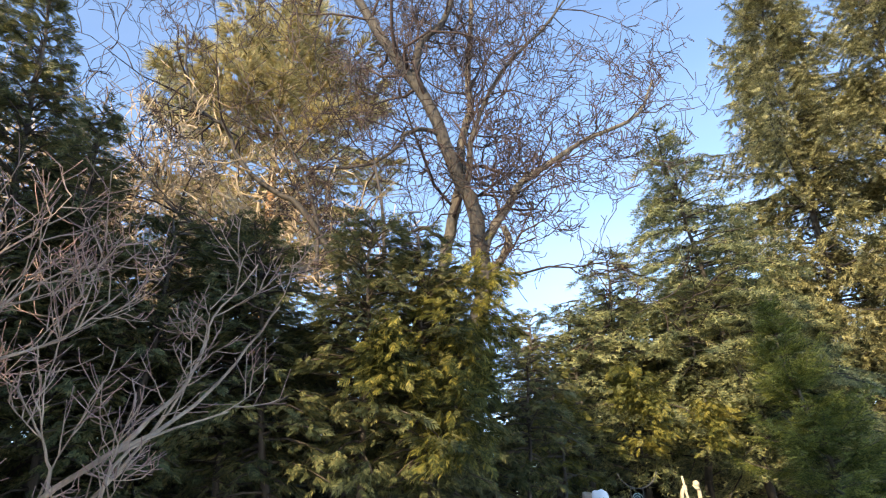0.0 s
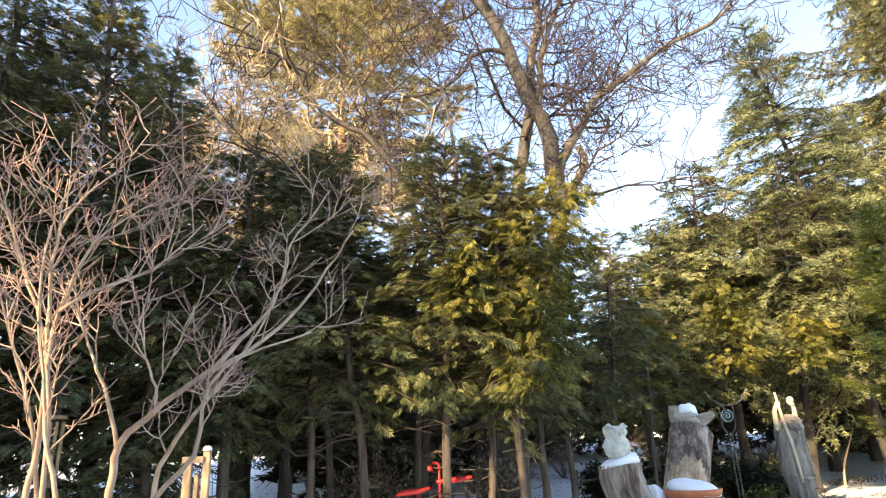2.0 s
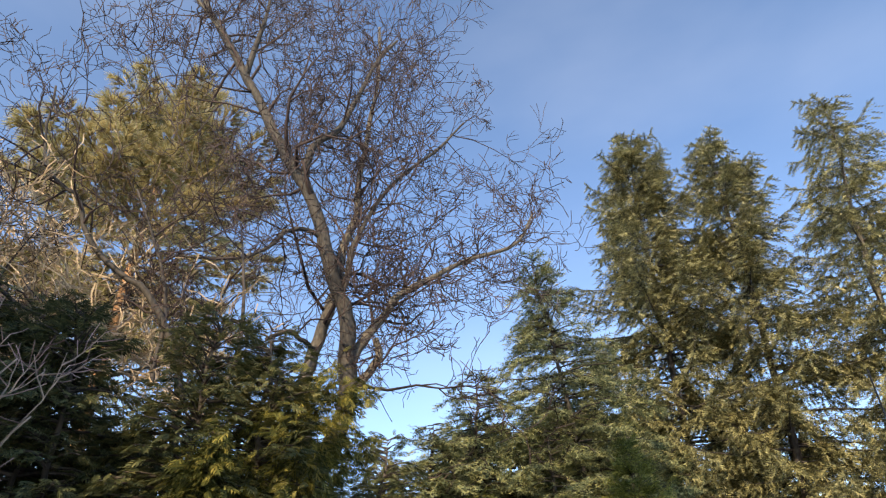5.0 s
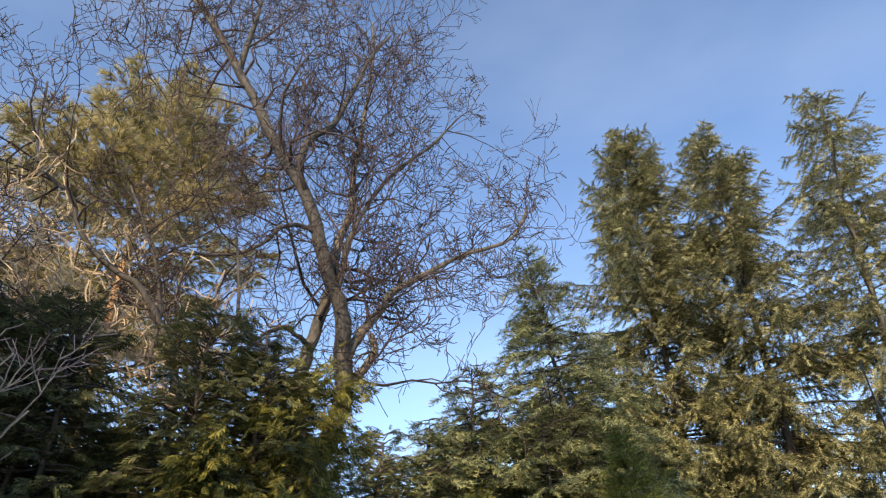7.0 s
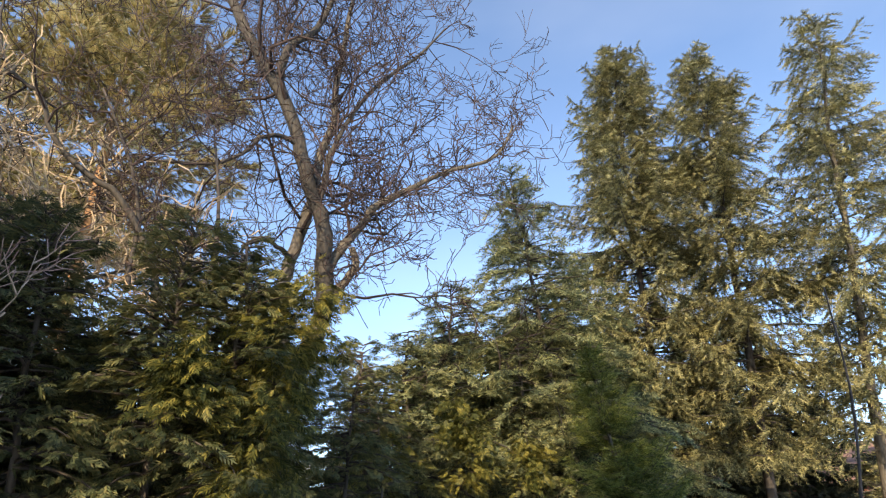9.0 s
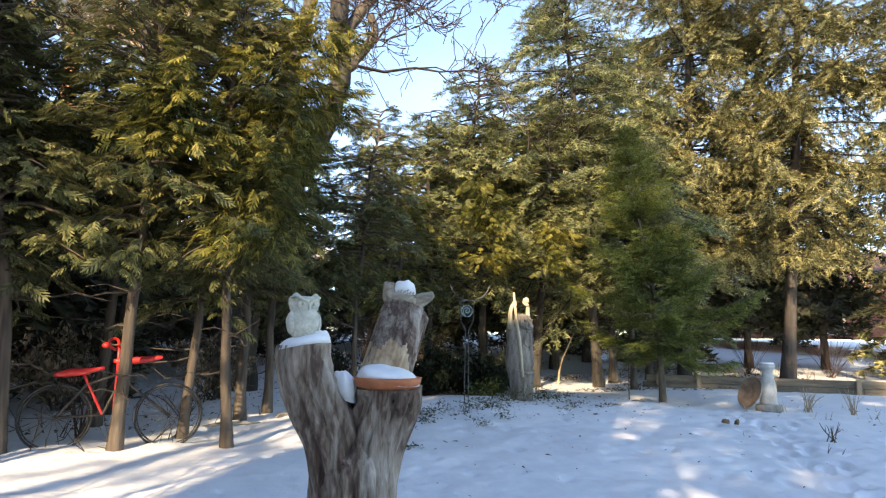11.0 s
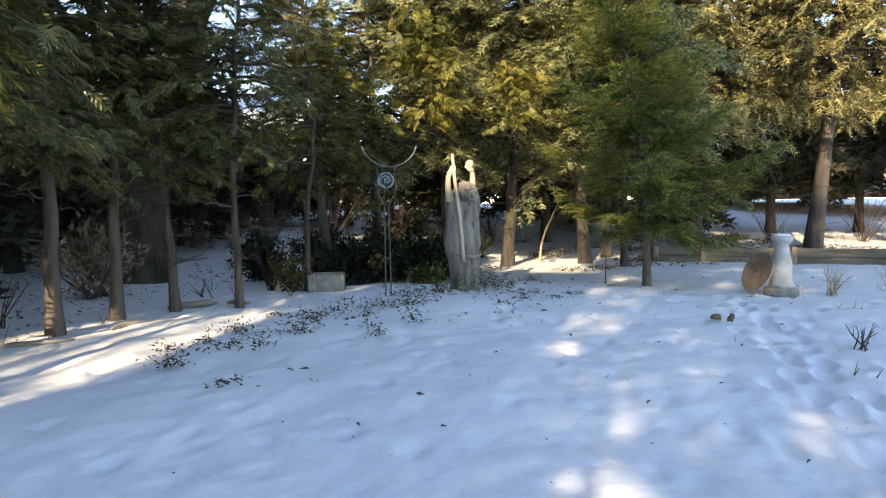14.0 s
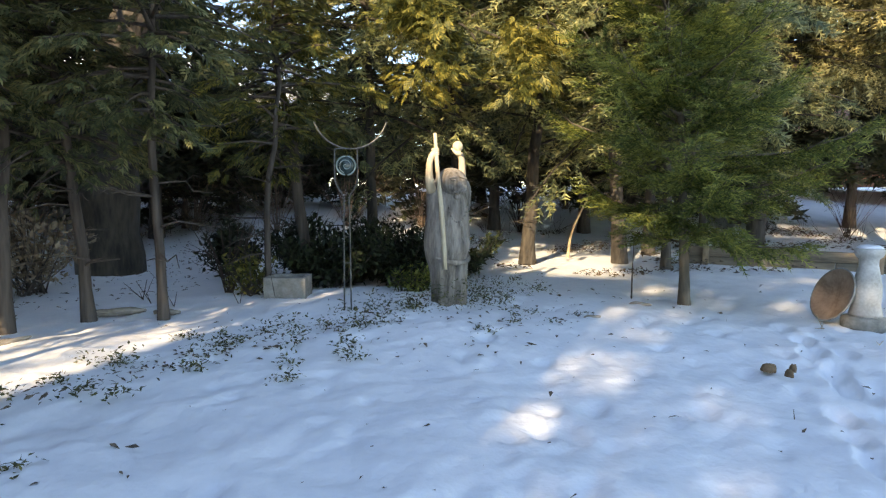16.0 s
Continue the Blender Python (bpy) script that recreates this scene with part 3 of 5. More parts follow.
# ---- behind the walk: unseen houses and conifers added to shade the yard ----
def house(name, x, y, rz, w, d, h, roof_h, wall, roof, label, windows=(), snow_roof=False, base=None):
    e = empty(name, x, y, ground_z(x, y) - 0.1 if base is None else base, rz)
    bm = box(w, d, h, (0, 0, h / 2), 0)
    part("wall", bm, wall, e, smooth=False)
    bm = bmesh.new()
    o, t = 0.4, 0.16
    a = [(-w / 2 - o, -d / 2 - o, h - 0.1), (-w / 2 - o, 0, h + roof_h), (-w / 2 - o, d / 2 + o, h - 0.1)]
    v = [bm.verts.new((sx * p[0], p[1], p[2] + k)) for sx in (1, -1) for k in (0, t) for p in a]
    for q in ((0, 1, 7, 6), (1, 2, 8, 7), (3, 9, 10, 4), (4, 10, 11, 5), (0, 3, 4, 1), (1, 4, 5, 2), (6, 7, 10, 9), (7, 8, 11, 10), (0, 6, 9, 3), (2, 5, 11, 8)):
        bm.faces.new([v[i] for i in q])
    part("roof", bm, SNOW_CAP if snow_roof else roof, e, smooth=False)
    bm = bmesh.new()
    g = [bm.verts.new((sx * (w / 2 - 0.01), p[1], p[2])) for sx in (1, -1) for p in ((0, -d / 2, h - 0.02), (0, d / 2, h - 0.02), (0, 0, h + roof_h - 0.1))]
    bm.faces.new(g[:3]), bm.faces.new(g[3:])
    part("gable", bm, wall, e, smooth=False)
    for wx, wz, ww, wh in windows:
        win = put("window", bm_mesh("window", box(ww, 0.06, wh, (wx, -d / 2 - 0.03, wz), 0.01), WINDOW_DARK, False), e)
        for q in (box(ww + 0.2, 0.05, 0.1, (wx, -d / 2 - 0.06, wz - wh / 2), 0.01), box(ww + 0.2, 0.05, 0.1, (wx, -d / 2 - 0.06, wz + wh / 2), 0.01), box(0.1, 0.05, wh, (wx - ww / 2, -d / 2 - 0.06, wz), 0.01), box(0.1, 0.05, wh, (wx + ww / 2, -d / 2 - 0.06, wz), 0.01)):
            put("frame", bm_mesh("frame", q, WHITE_PAINT, False), win)
    return tagged(e, label, "house", kind="structure")


# sun-facing side: coordinates along and across the shadows
def sunward(u, v):
    a = radians(SUN_AZ)
    return u * math.sin(a) + v * math.cos(a), u * math.cos(a) - v * math.sin(a)


# two unseen house blocks, added and sized only for their shadow
for u, v, w, h, rise in ((-9.5, -16.6, 18.4, 9.4, 3.6), (-9.5, -3.6, 2.4, 7.8, 3.4)):
    hx, hy = sunward(u, v)
    house("shade_house", hx, hy, -SUN_AZ, w, 8.0, h, rise, HOUSE_PLAIN, SHINGLE, "unseen plain house block added to shade the yard", base=-0.3)
# unseen conifers added as sun blockers; the gaps between them let dapples through
SHADE_TREES = (   # along and across the shadows, height, radius, height of the lowest boughs
    (-7.5, -0.6, 16.5, 2.8, 8.3), (-8.5, 1.7, 17.5, 2.8, 6.4), (-4.5, -1.85, 6.9, 1.7, 0.6), (-5.5, 0.4, 7.2, 1.9, 0.6), (-4.8, -0.7, 6.6, 1.4, 0.6), (-5.6, -2.9, 6.8, 1.4, 0.6), (-5.0, 1.4, 7.4, 1.5, 0.6), (-5.2, -1.3, 6.9, 1.5, 0.6), (-6.4, -2.15, 7.2, 1.5, 0.6), (-4.6, 2.4, 13.6, 2.1, 0.6), (-5.2, 4.6, 11.3, 1.9, 0.6), (-6.0, 6.8, 12.3, 2.0, 0.6), (-7.5, -6.0, 13.0, 1.6, 0.6), (-4.0, -8.3, 9.5, 1.6, 0.6))
for k, (u, v, h, r, low) in enumerate(SHADE_TREES):
    tx, ty = sunward(u, v)
    conifer("shade_conifer", tx, ty, h, r, 500 + k, CEDAR, BARK, base=low, size=(0.35, 0.6), trunk=0.15, label="unseen conifer added behind the walk to cast dappled shade", category="conifer", group="conifers behind", whorl_gap=0.45, per_whorl=5, droop=0.25, rise=0.2, density=26 if k < 12 else 8, power=0.7, gap=0.08 if k < 12 else 0.45)

# ---- cedar hedge ----
HEDGE = (   # x, y, height, radius, stem
    (-7.7, 8.4, 11.5, 1.9, 0.13), (-6.4, 8.8, 9.6, 1.6, 0.12), (-5.2, 9.1, 7.0, 1.4, 0.10), (-4.2, 9.0, 5.7, 1.3, 0.11),
    (-3.2, 9.1, 5.3, 1.25, 0.07), (-2.4, 9.0, 5.4, 1.25, 0.08), (-1.43, 9.0, 5.6, 1.25, 0.085), (-0.85, 9.6, 5.3, 1.15, 0.07),
    (-0.38, 9.0, 5.5, 1.1, 0.075), (-0.2, 10.7, 5.3, 1.1, 0.10), (0.2, 11.5, 5.3, 1.1, 0.09), (0.77, 11.95, 5.0, 1.1, 0.075),
    (1.52, 11.75, 4.9, 1.1, 0.06), (2.45, 13.0, 4.8, 1.2, 0.05), (2.97, 14.15, 5.2, 1.3, 0.13), (-3.8, 10.6, 5.5, 1.4, 0.09), (-1.9, 10.8, 5.6, 1.4, 0.09), (-6.0, 10.6, 8.0, 1.7, 0.1), (-3.0, 9.9, 5.9, 1.3, 0.07),
)
# cedar 13 takes the gold tone in place of sun on its boughs
for i, (x, y, h, r, st) in enumerate(HEDGE):
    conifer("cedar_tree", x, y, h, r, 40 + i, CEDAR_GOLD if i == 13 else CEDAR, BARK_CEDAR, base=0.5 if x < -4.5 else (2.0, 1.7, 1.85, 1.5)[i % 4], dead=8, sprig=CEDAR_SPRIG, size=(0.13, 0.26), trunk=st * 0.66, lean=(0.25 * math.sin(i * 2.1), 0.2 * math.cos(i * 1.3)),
            label="tall cedar with dark flat green sprays and a bare lower stem", category="cedar", group="cedar hedge", whorl_gap=0.13, per_whorl=3 if i < 13 else 2, power=0.75 if i < 3 else 0.55, droop=0.35, rise=0.35, density=30, width=0.5)


def sunlit_sprays(x, y, z, r, seed, n=420):
    """A bough of yellow-green sprays on the hedge; the sunlight on it is put into the colour."""
    rng = np.random.RandomState(seed)
    P, W, U = [], [], []
    for k in range(16):
        az, f = rng.rand() * 6.28, rng.rand()
        tip = np.array((x + r * 0.8 * math.cos(az), y - 0.3 + r * 0.8 * math.sin(az), z + (f - 0.5) * r * 2.4))
        m = n // 16
        t = rng.rand(m)
        d = np.array((math.cos(az), math.sin(az), -0.25))
        P.append(tip + d * (t * 0.45 - 0.3)[:, None] + 0.1 * rng.randn(m, 3))
        W.append(d + 0.45 * rng.randn(m, 3) - np.array((0, 0, 0.3)))
        U.append(np.array((0, 0, 1.0)) + 0.5 * rng.randn(m, 3))
    P, W, U = np.vstack(P), np.vstack(W), np.vstack(U)
    return sown("sunlit_spray", CEDAR_SPRIG, P, W, U, 0.13 + 0.14 * rng.rand(len(P)), CEDAR_GOLD)


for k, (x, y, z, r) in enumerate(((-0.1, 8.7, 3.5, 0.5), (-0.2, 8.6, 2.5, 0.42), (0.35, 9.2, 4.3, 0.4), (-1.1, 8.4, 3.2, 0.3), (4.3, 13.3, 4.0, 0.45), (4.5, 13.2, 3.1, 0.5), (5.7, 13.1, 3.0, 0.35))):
    tagged(put("cedar_bough", sunlit_sprays(x, y, z, r, 90 + k)), "yellow-green cedar bough with sunlight put into its colour", "cedar bough", kind="stuff")

# ---- conifers behind the bed ----
HEMLOCKS = (   # x, y, height, radius, lowest boughs, stem, lean of the top
    (8.6, 15.4, 12.2, 3.6, 2.5, 0.15, (-1.2, -0.4)), (5.6, 15.9, 8.2, 3.3, 2.6, 0.12, (0, 0)), (4.0, 15.4, 6.6, 2.9, 2.5, 0.12, (0, 0)), (9.9, 16.6, 9.5, 3.4, 2.2, 0.14, (0, 0)), (6.85, 15.6, 6.4, 2.4, 2.6, 0.16, (-0.3, -1.2)), (8.9, 14.4, 6.8, 2.5, 2.4, 0.09, (0, 0)), (11.6, 17.2, 8.5, 3.2, 1.2, 0.13, (0, 0)))
for k, (x, y, hgt, r, base, st, lean) in enumerate(HEMLOCKS):
    conifer("hemlock_tree", x, y, hgt, r, 1 + k, HEMLOCK, BARK_GREY, base=base, size=(0.22, 0.44), trunk=st * 0.75, lean=lean, label="dark hemlock with layered drooping boughs and a bare foot", category="hemlock", group="hemlocks behind the bed", dead=14, whorl_gap=0.34, per_whorl=6, droop=0.34, rise=0.2, density=19, power=0.75, sweep=0.3)
LEANS = ((13.6, 18.0, 20.95, 5.0, 4.2, BARK, (0.8, -1.2), 0.04, 0.62), (15.6, 15.9, 19.6, 4.0, 4.0, BARK, (0.9, -1.6), 0.10, 0.58), (17.0, 13.4, 19.1, 3.4, 4.5, BARK_PALE, (1.4, -2.1), 0.12, 0.5), (21.5, 12.0, 15.0, 3.2, 3.5, BARK_PALE, (0.5, -0.5), 0.3, 0.5))
for k, (x, y, hgt, r, base, bark, lean, gap, power) in enumerate(LEANS):
    conifer("spruce_tree", x, y, hgt, r, 15 + k, SPRUCE, bark, base=base, sprig=CHUNKY, size=(0.3, 0.5), trunk=0.17, lean=lean, label="tall sunlit spruce with drooping olive branches" if k < 2 else "tall thin spruce with gaps between its branches", category="spruce", group="tall spruces", boughs=spray_boughs, dead=22,
            whorl_gap=(0.68, 0.68, 0.8, 0.8)[k], per_whorl=(9, 8, 7, 5)[k], droop=0.5, rise=0.32, power=power, gap=gap, twig_gap=0.15, twig_len=0.85, hang=0.6, step=0.17, upturn=0.3, ragged=0.5)
conifer("young_spruce", 7.17, 11.32, 5.4, 1.85, 9, SPRUCE_YOUNG, BARK_PALE, base=0.85, sprig=FINE_NEEDLES, size=(0.18, 0.28), trunk=0.05, label="young green spruce growing out of the snow", category="spruce", boughs=spray_boughs,
        whorl_gap=0.33, per_whorl=7, power=1.1, rise=0.34, droop=0.16, twig_gap=0.055, twig_len=0.42, hang=0.2, step=0.075, upturn=0.8, ragged=0.5)
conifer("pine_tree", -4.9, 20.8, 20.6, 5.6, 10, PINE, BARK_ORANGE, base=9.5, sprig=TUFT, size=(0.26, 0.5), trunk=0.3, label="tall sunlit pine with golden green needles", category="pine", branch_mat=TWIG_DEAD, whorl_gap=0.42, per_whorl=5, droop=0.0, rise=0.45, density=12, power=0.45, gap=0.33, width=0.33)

# ---- the big bare tree ----
BIG = (
    (((-1.45, 0.8, -0.2), (-1.45, 0.8, 1.2), (-1.2, 0.7, 3.0), (-0.3, 0.3, 5.0), (0.37, 0, 6.6), (0.31, 0, 8.05), (0.25, 0, 9.15), (-0.13, -0.1, 9.95), (-0.53, -0.2, 11.15), (-1.05, -0.3, 12.6), (-1.96, -0.3, 14.1), (-2.75, -0.2, 15.8), (-3.5, 0, 17.3), (-4.35, 0.1, 19.0), (-5.35, 0.2, 20.8), (-5.9, 0.3, 23.0)), (0.52, 0.42, 0.23, 0.205, 0.19, 0.17, 0.145, 0.13, 0.09), 0.05, "trunk", None),
    (((-0.3, 0.6, 5.0), (-0.62, 0.6, 7.0), (-0.48, 0.7, 8.1), (-0.2, 0.8, 9.4), (0.07, 0.8, 10.7), (0.16, 0.9, 11.9), (0.54, 1.0, 13.4), (0.56, 1.1, 14.6), (0.85, 1.2, 17.8), (1.1, 1.2, 20.7), (1.05, 1.2, 23.5)), 0.21, 0.05, "second_stem", BARK_PALE),
    (((0.32, 0.1, 7.4), (0.45, 0.1, 7.95), (0.81, 0.3, 8.75), (1.4, 0.5, 9.65), (1.79, 0.5, 10.35), (2.73, 0.4, 11.0), (3.83, 0.3, 11.8), (5.65, 0.2, 12.75), (6.3, 0, 14.0)), 0.17, 0.035, "limb", BARK_PALE),
    (((0.3, 0.0, 6.7), (0.5, 0.0, 7.1), (0.85, 0.0, 7.58), (1.17, 0.0, 8.15), (1.03, 0.0, 8.64)), 0.14, 0.085, "broken_limb", BARK_PALE),
    (((-1.2, -0.3, 13.0), (-1.33, -0.4, 13.5), (-1.09, -0.5, 14.58), (-0.53, -0.6, 15.2), (-0.1, -0.6, 16.5), (0.62, -0.6, 18.9), (1.32, -0.6, 20.4)), 0.15, 0.045, "limb", None),
    (((0.05, 0.0, 9.8), (0.25, 0.2, 10.6), (0.43, 0.3, 11.9), (1.5, 0.4, 14.35), (3.2, 0.2, 16.4), (4.0, 0, 17.6)), 0.11, 0.03, "limb", None),
    (((-3.5, 0, 17.3), (-3.33, -0.2, 19.4), (-3.24, -0.2, 21.8)), 0.12, 0.04, "limb", None),
    (((-4.3, 0.1, 19.0), (-4.9, 0.0, 19.7), (-5.8, -0.1, 20.6), (-7.2, -0.2, 21.4)), 0.09, 0.03, "limb", BARK_PALE),
    (((-0.55, -0.2, 11.35), (-1.04, -0.4, 11.42), (-1.62, -0.6, 11.1), (-1.9, -0.7, 10.6), (-2.65, -0.7, 10.0), (-4.0, -0.7, 9.8)), 0.08, 0.03, "limb", None),
    (((-0.4, 0.6, 8.4), (-0.77, 0.4, 8.53), (-1.2, 0.2, 8.63), (-1.69, 0.1, 8.26), (-1.49, 0.1, 7.7), (-1.27, 0.1, 7.1)), 0.07, 0.03, "limb", None),
    (((1.7, 0.4, 10.3), (1.75, 0.3, 9.9), (1.92, 0.2, 9.05), (1.95, 0.1, 8.1)), 0.035, 0.012, "hanging_branch", None),
)
bare_tree("bare_tree", 1.3, 15.1, BIG, 21, BARK_GREY, TWIG, "big leafless tree with a forked grey trunk", twig_len=3.6, depth=3, kids=4, every=0.42, wander=0.5, shrink=0.6, least=0.011)
SMALL = (
    (((0, 0, -0.2), (0.2, 0, 3.0), (0.0, 0, 5.8), (-0.79, 0, 7.25), (-1.35, 0, 7.65), (-2.1, 0, 8.35), (-2.5, 0, 9.2), (-2.95, 0, 9.5), (-3.4, 0, 10.3), (-3.7, 0, 12.0)), (0.11, 0.07, 0.05, 0.035, 0.02), 0.025, "trunk", BARK_GREY),
    (((0.2, 0, 4.2), (0.9, 0.2, 6.5), (0.6, 0.2, 9.0)), 0.07, 0.02, "limb", None),
    (((-0.4, 0, 5.6), (-0.6, 0.2, 7.6), (-1.6, 0.2, 9.8)), 0.05, 0.02, "limb", None),
    (((-1.0, 0, 6.4), (-2.8, 0.2, 6.9), (-4.2, 0.2, 8.2)), 0.05, 0.02, "limb", None),
)
bare_tree("bare_tree", -1.9, 11.9, SMALL, 22, BARK, TWIG, "slender leafless tree above the hedge", twig_len=2.3, depth=3, kids=4, every=0.5, wander=0.5, shrink=0.6, least=0.007)


PALE = (
    (((0, 0, -0.2), (0.1, 0, 3.0), (0.0, 0, 6.0), (-0.6, 0, 8.2)), 0.14, 0.05, "trunk", None),
    (((0, 0, 5.6), (-1.5, 0, 7.0), (-3.0, 0, 7.6), (-4.4, 0, 8.8)), 0.08, 0.02, "limb", None),
    (((0, 0, 5.2), (1.2, 0, 6.2), (2.2, 0, 6.6)), 0.07, 0.02, "limb", None),
    (((-0.3, 0, 7.0), (-1.6, 0, 8.6), (-2.6, 0, 9.2)), 0.06, 0.02, "limb", None),
)
bare_tree("bare_tree", -4.6, 13.4, PALE, 23, BARK_PALE, TWIG_DEAD, "leafless tree with pale tangled dead twigs", twig_len=2.4, depth=2, kids=6, every=0.14, wander=0.4, droop=0.06, least=0.012)


# ---- shrub with many stems ----
def shrub(name, x, y, stems, seed, label, kids=6, depth=2, group=""):
    rng = np.random.RandomState(seed)
    e = empty(name, x, y, ground_z(x, y))
    out = [[] for _ in range(depth + 1)]
    for guide, r0, r1 in stems:
        pts = curve_points(guide, len(guide) * 3)
        n = len(pts)
        pts[1:] += 0.005 * rng.randn(n - 1, 3)
        pts[:, 1] += 0.22 * np.sin(3.0 * pts[:, 0] + 1.5 * pts[:, 2]) * np.minimum(1, pts[:, 2])     # the stems spread in depth too
        rad = np.linspace(r0, r1, n) * 0.82
        put("stem", tube_mesh("stem", [(pts, rad)], SHRUB_BARK, 7), e)
        for k in range(kids):
            f = 0.45 + 0.55 * (k + rng.rand()) / kids
            i = min(int(f * (n - 1)), n - 2)
            d = pts[i + 1] - pts[i]
            d /= np.linalg.norm(d)
            grow(rng, out, pts[i], d + 0.42 * rng.randn(3), 0.52 * (0.5 + 0.8 * rng.rand()), max(0.005, rad[i] * 0.42), depth, wander=0.13, lift=0.12, kids=4, shrink=0.6, least=0.0025)
    put("branch_mass", tube_mesh("branch_mass", [q for level in out[1:] for q in level], SHRUB_BARK, 5), e, kind="stuff")
    put("twig_mass", tube_mesh("twig_mass", [(p, [max(0.0025, r * 0.6) for r in rr]) for p, rr in out[0]], SHRUB_RED, 3, False), e, kind="stuff")
    return tagged(e, label, "shrub", group)


shrub("bare_shrub", -3.4, 4.3, (
    (((0.12, 0, 0), (0.12, 0, 0.7), (0.14, 0, 1.2), (0.22, 0, 1.5), (0.46, 0, 1.64), (0.8, 0, 1.86), (1.05, 0, 2.08), (1.3, 0, 2.5), (1.5, 0, 2.76)), 0.034, 0.006),
    (((0.8, 0, 1.86), (0.92, 0, 2.05), (1.02, 0, 2.24), (1.08, 0, 2.5), (1.11, 0, 2.74), (1.33, 0.05, 3.07)), 0.018, 0.005),
    (((0.3, 0.1, 0), (0.35, 0.1, 0.8), (0.41, 0.1, 1.2), (0.48, 0.1, 1.38), (0.68, 0.05, 1.6), (0.83, 0.05, 1.79), (0.98, 0.1, 2.18), (1.05, 0.1, 2.5)), 0.024, 0.006),
    (((0.35, -0.1, 0), (0.42, -0.1, 0.8), (0.53, -0.1, 1.2), (0.79, -0.1, 1.43), (0.81, -0.1, 1.67), (0.92, -0.1, 1.9), (1.28, -0.1, 2.1)), 0.022, 0.006),
    (((0.21, 0, 1.5), (0.13, 0, 1.8), (-0.02, 0, 2.1), (-0.12, 0, 2.43)), 0.016, 0.005),
    (((0.5, 0, 1.64), (0.51, 0, 1.77), (0.43, 0, 1.94), (0.27, 0, 2.17)), 0.012, 0.005)), 31, "leafless shrub with pale stems and forked twigs", kids=4)
shrub("bare_shrub", -3.75, 4.3, (
    (((0.0, 0, 0), (-0.02, 0, 0.7), (-0.01, 0, 1.23), (0.06, 0, 1.47), (0.14, 0, 1.8), (0.2, 0, 2.16), (0.21, 0, 2.54), (0.29, 0, 2.87), (0.44, 0, 3.13)), 0.028, 0.005),
    (((-0.05, 0.1, 0), (0.0, 0.1, 0.8), (0.01, 0.1, 1.23), (-0.12, 0.1, 1.78), (-0.31, 0.1, 2.25), (-0.43, 0.1, 2.6)), 0.024, 0.006),
    (((0.05, 0, 0), (0.1, 0, 0.8), (0.12, 0, 1.29), (0.18, 0, 1.96), (0.0, 0, 2.44), (-0.16, 0, 2.82), (-0.24, 0, 3.05)), 0.024, 0.005),
    (((0.18, 0, 1.93), (0.3, 0, 2.29), (0.43, 0, 2.64), (0.68, 0, 2.97)), 0.016, 0.005),
    (((0.28, 0, 2.22), (0.53, 0, 2.35), (0.73, 0, 2.48), (0.9, 0, 2.84)), 0.014, 0.005),
    (((0.2, -0.1, 0), (0.3, -0.1, 0.7), (0.32, -0.1, 1.22), (0.25, -0.1, 1.58), (0.25, -0.1, 1.8), (0.21, -0.1, 2.23), (0.25, -0.1, 2.68)), 0.022, 0.006)), 32, "leafless shrub with dense reddish twigs", kids=7)


# ---- stump with owl, saucer and driftwood ----
def wood_log(points, radii, seg=44, rows=40, seed=0, groove=0.05, lumps=0.07):
    """A weathered log: long grooves, lumps and a cut top."""
    c = curve_points(points, rows)
    r = np.interp(np.linspace(0, 1, rows), np.linspace(0, 1, len(radii)), radii)
    d = np.gradient(c, axis=0)
    d /= np.linalg.norm(d, axis=1)[:, None]
    bm = bmesh.new()
    rings = []
    for i in range(rows):
        u = np.cross(d[i], (0, 1, 0))
        u /= np.linalg.norm(u)
        w = np.cross(u, d[i])
        ring = []
        for k in range(seg):
            a = 2 * math.pi * k / seg
            g = abs(noise.noise((math.cos(a) * 6, math.sin(a) * 6, i / rows * 1.6 + seed)))
            b = noise.noise((math.cos(a) * 1.4, math.sin(a) * 1.4, i / rows * 3 + seed))
            rr = r[i] * (1 - groove * 2.2 * max(0, 0.3 - g) / 0.3 + lumps * b)
            ring.append(bm.verts.new(c[i] + rr * (math.cos(a) * u + math.sin(a) * w)))
        rings.append(ring)
    for a, b in zip(rings, rings[1:]):
        for k in range(seg):
            bm.faces.new((a[k], a[(k + 1) % seg], b[(k + 1) % seg], b[k]))
    bm.faces.new(rings[-1])
    bm.faces.new(rings[0][::-1])
    return bm


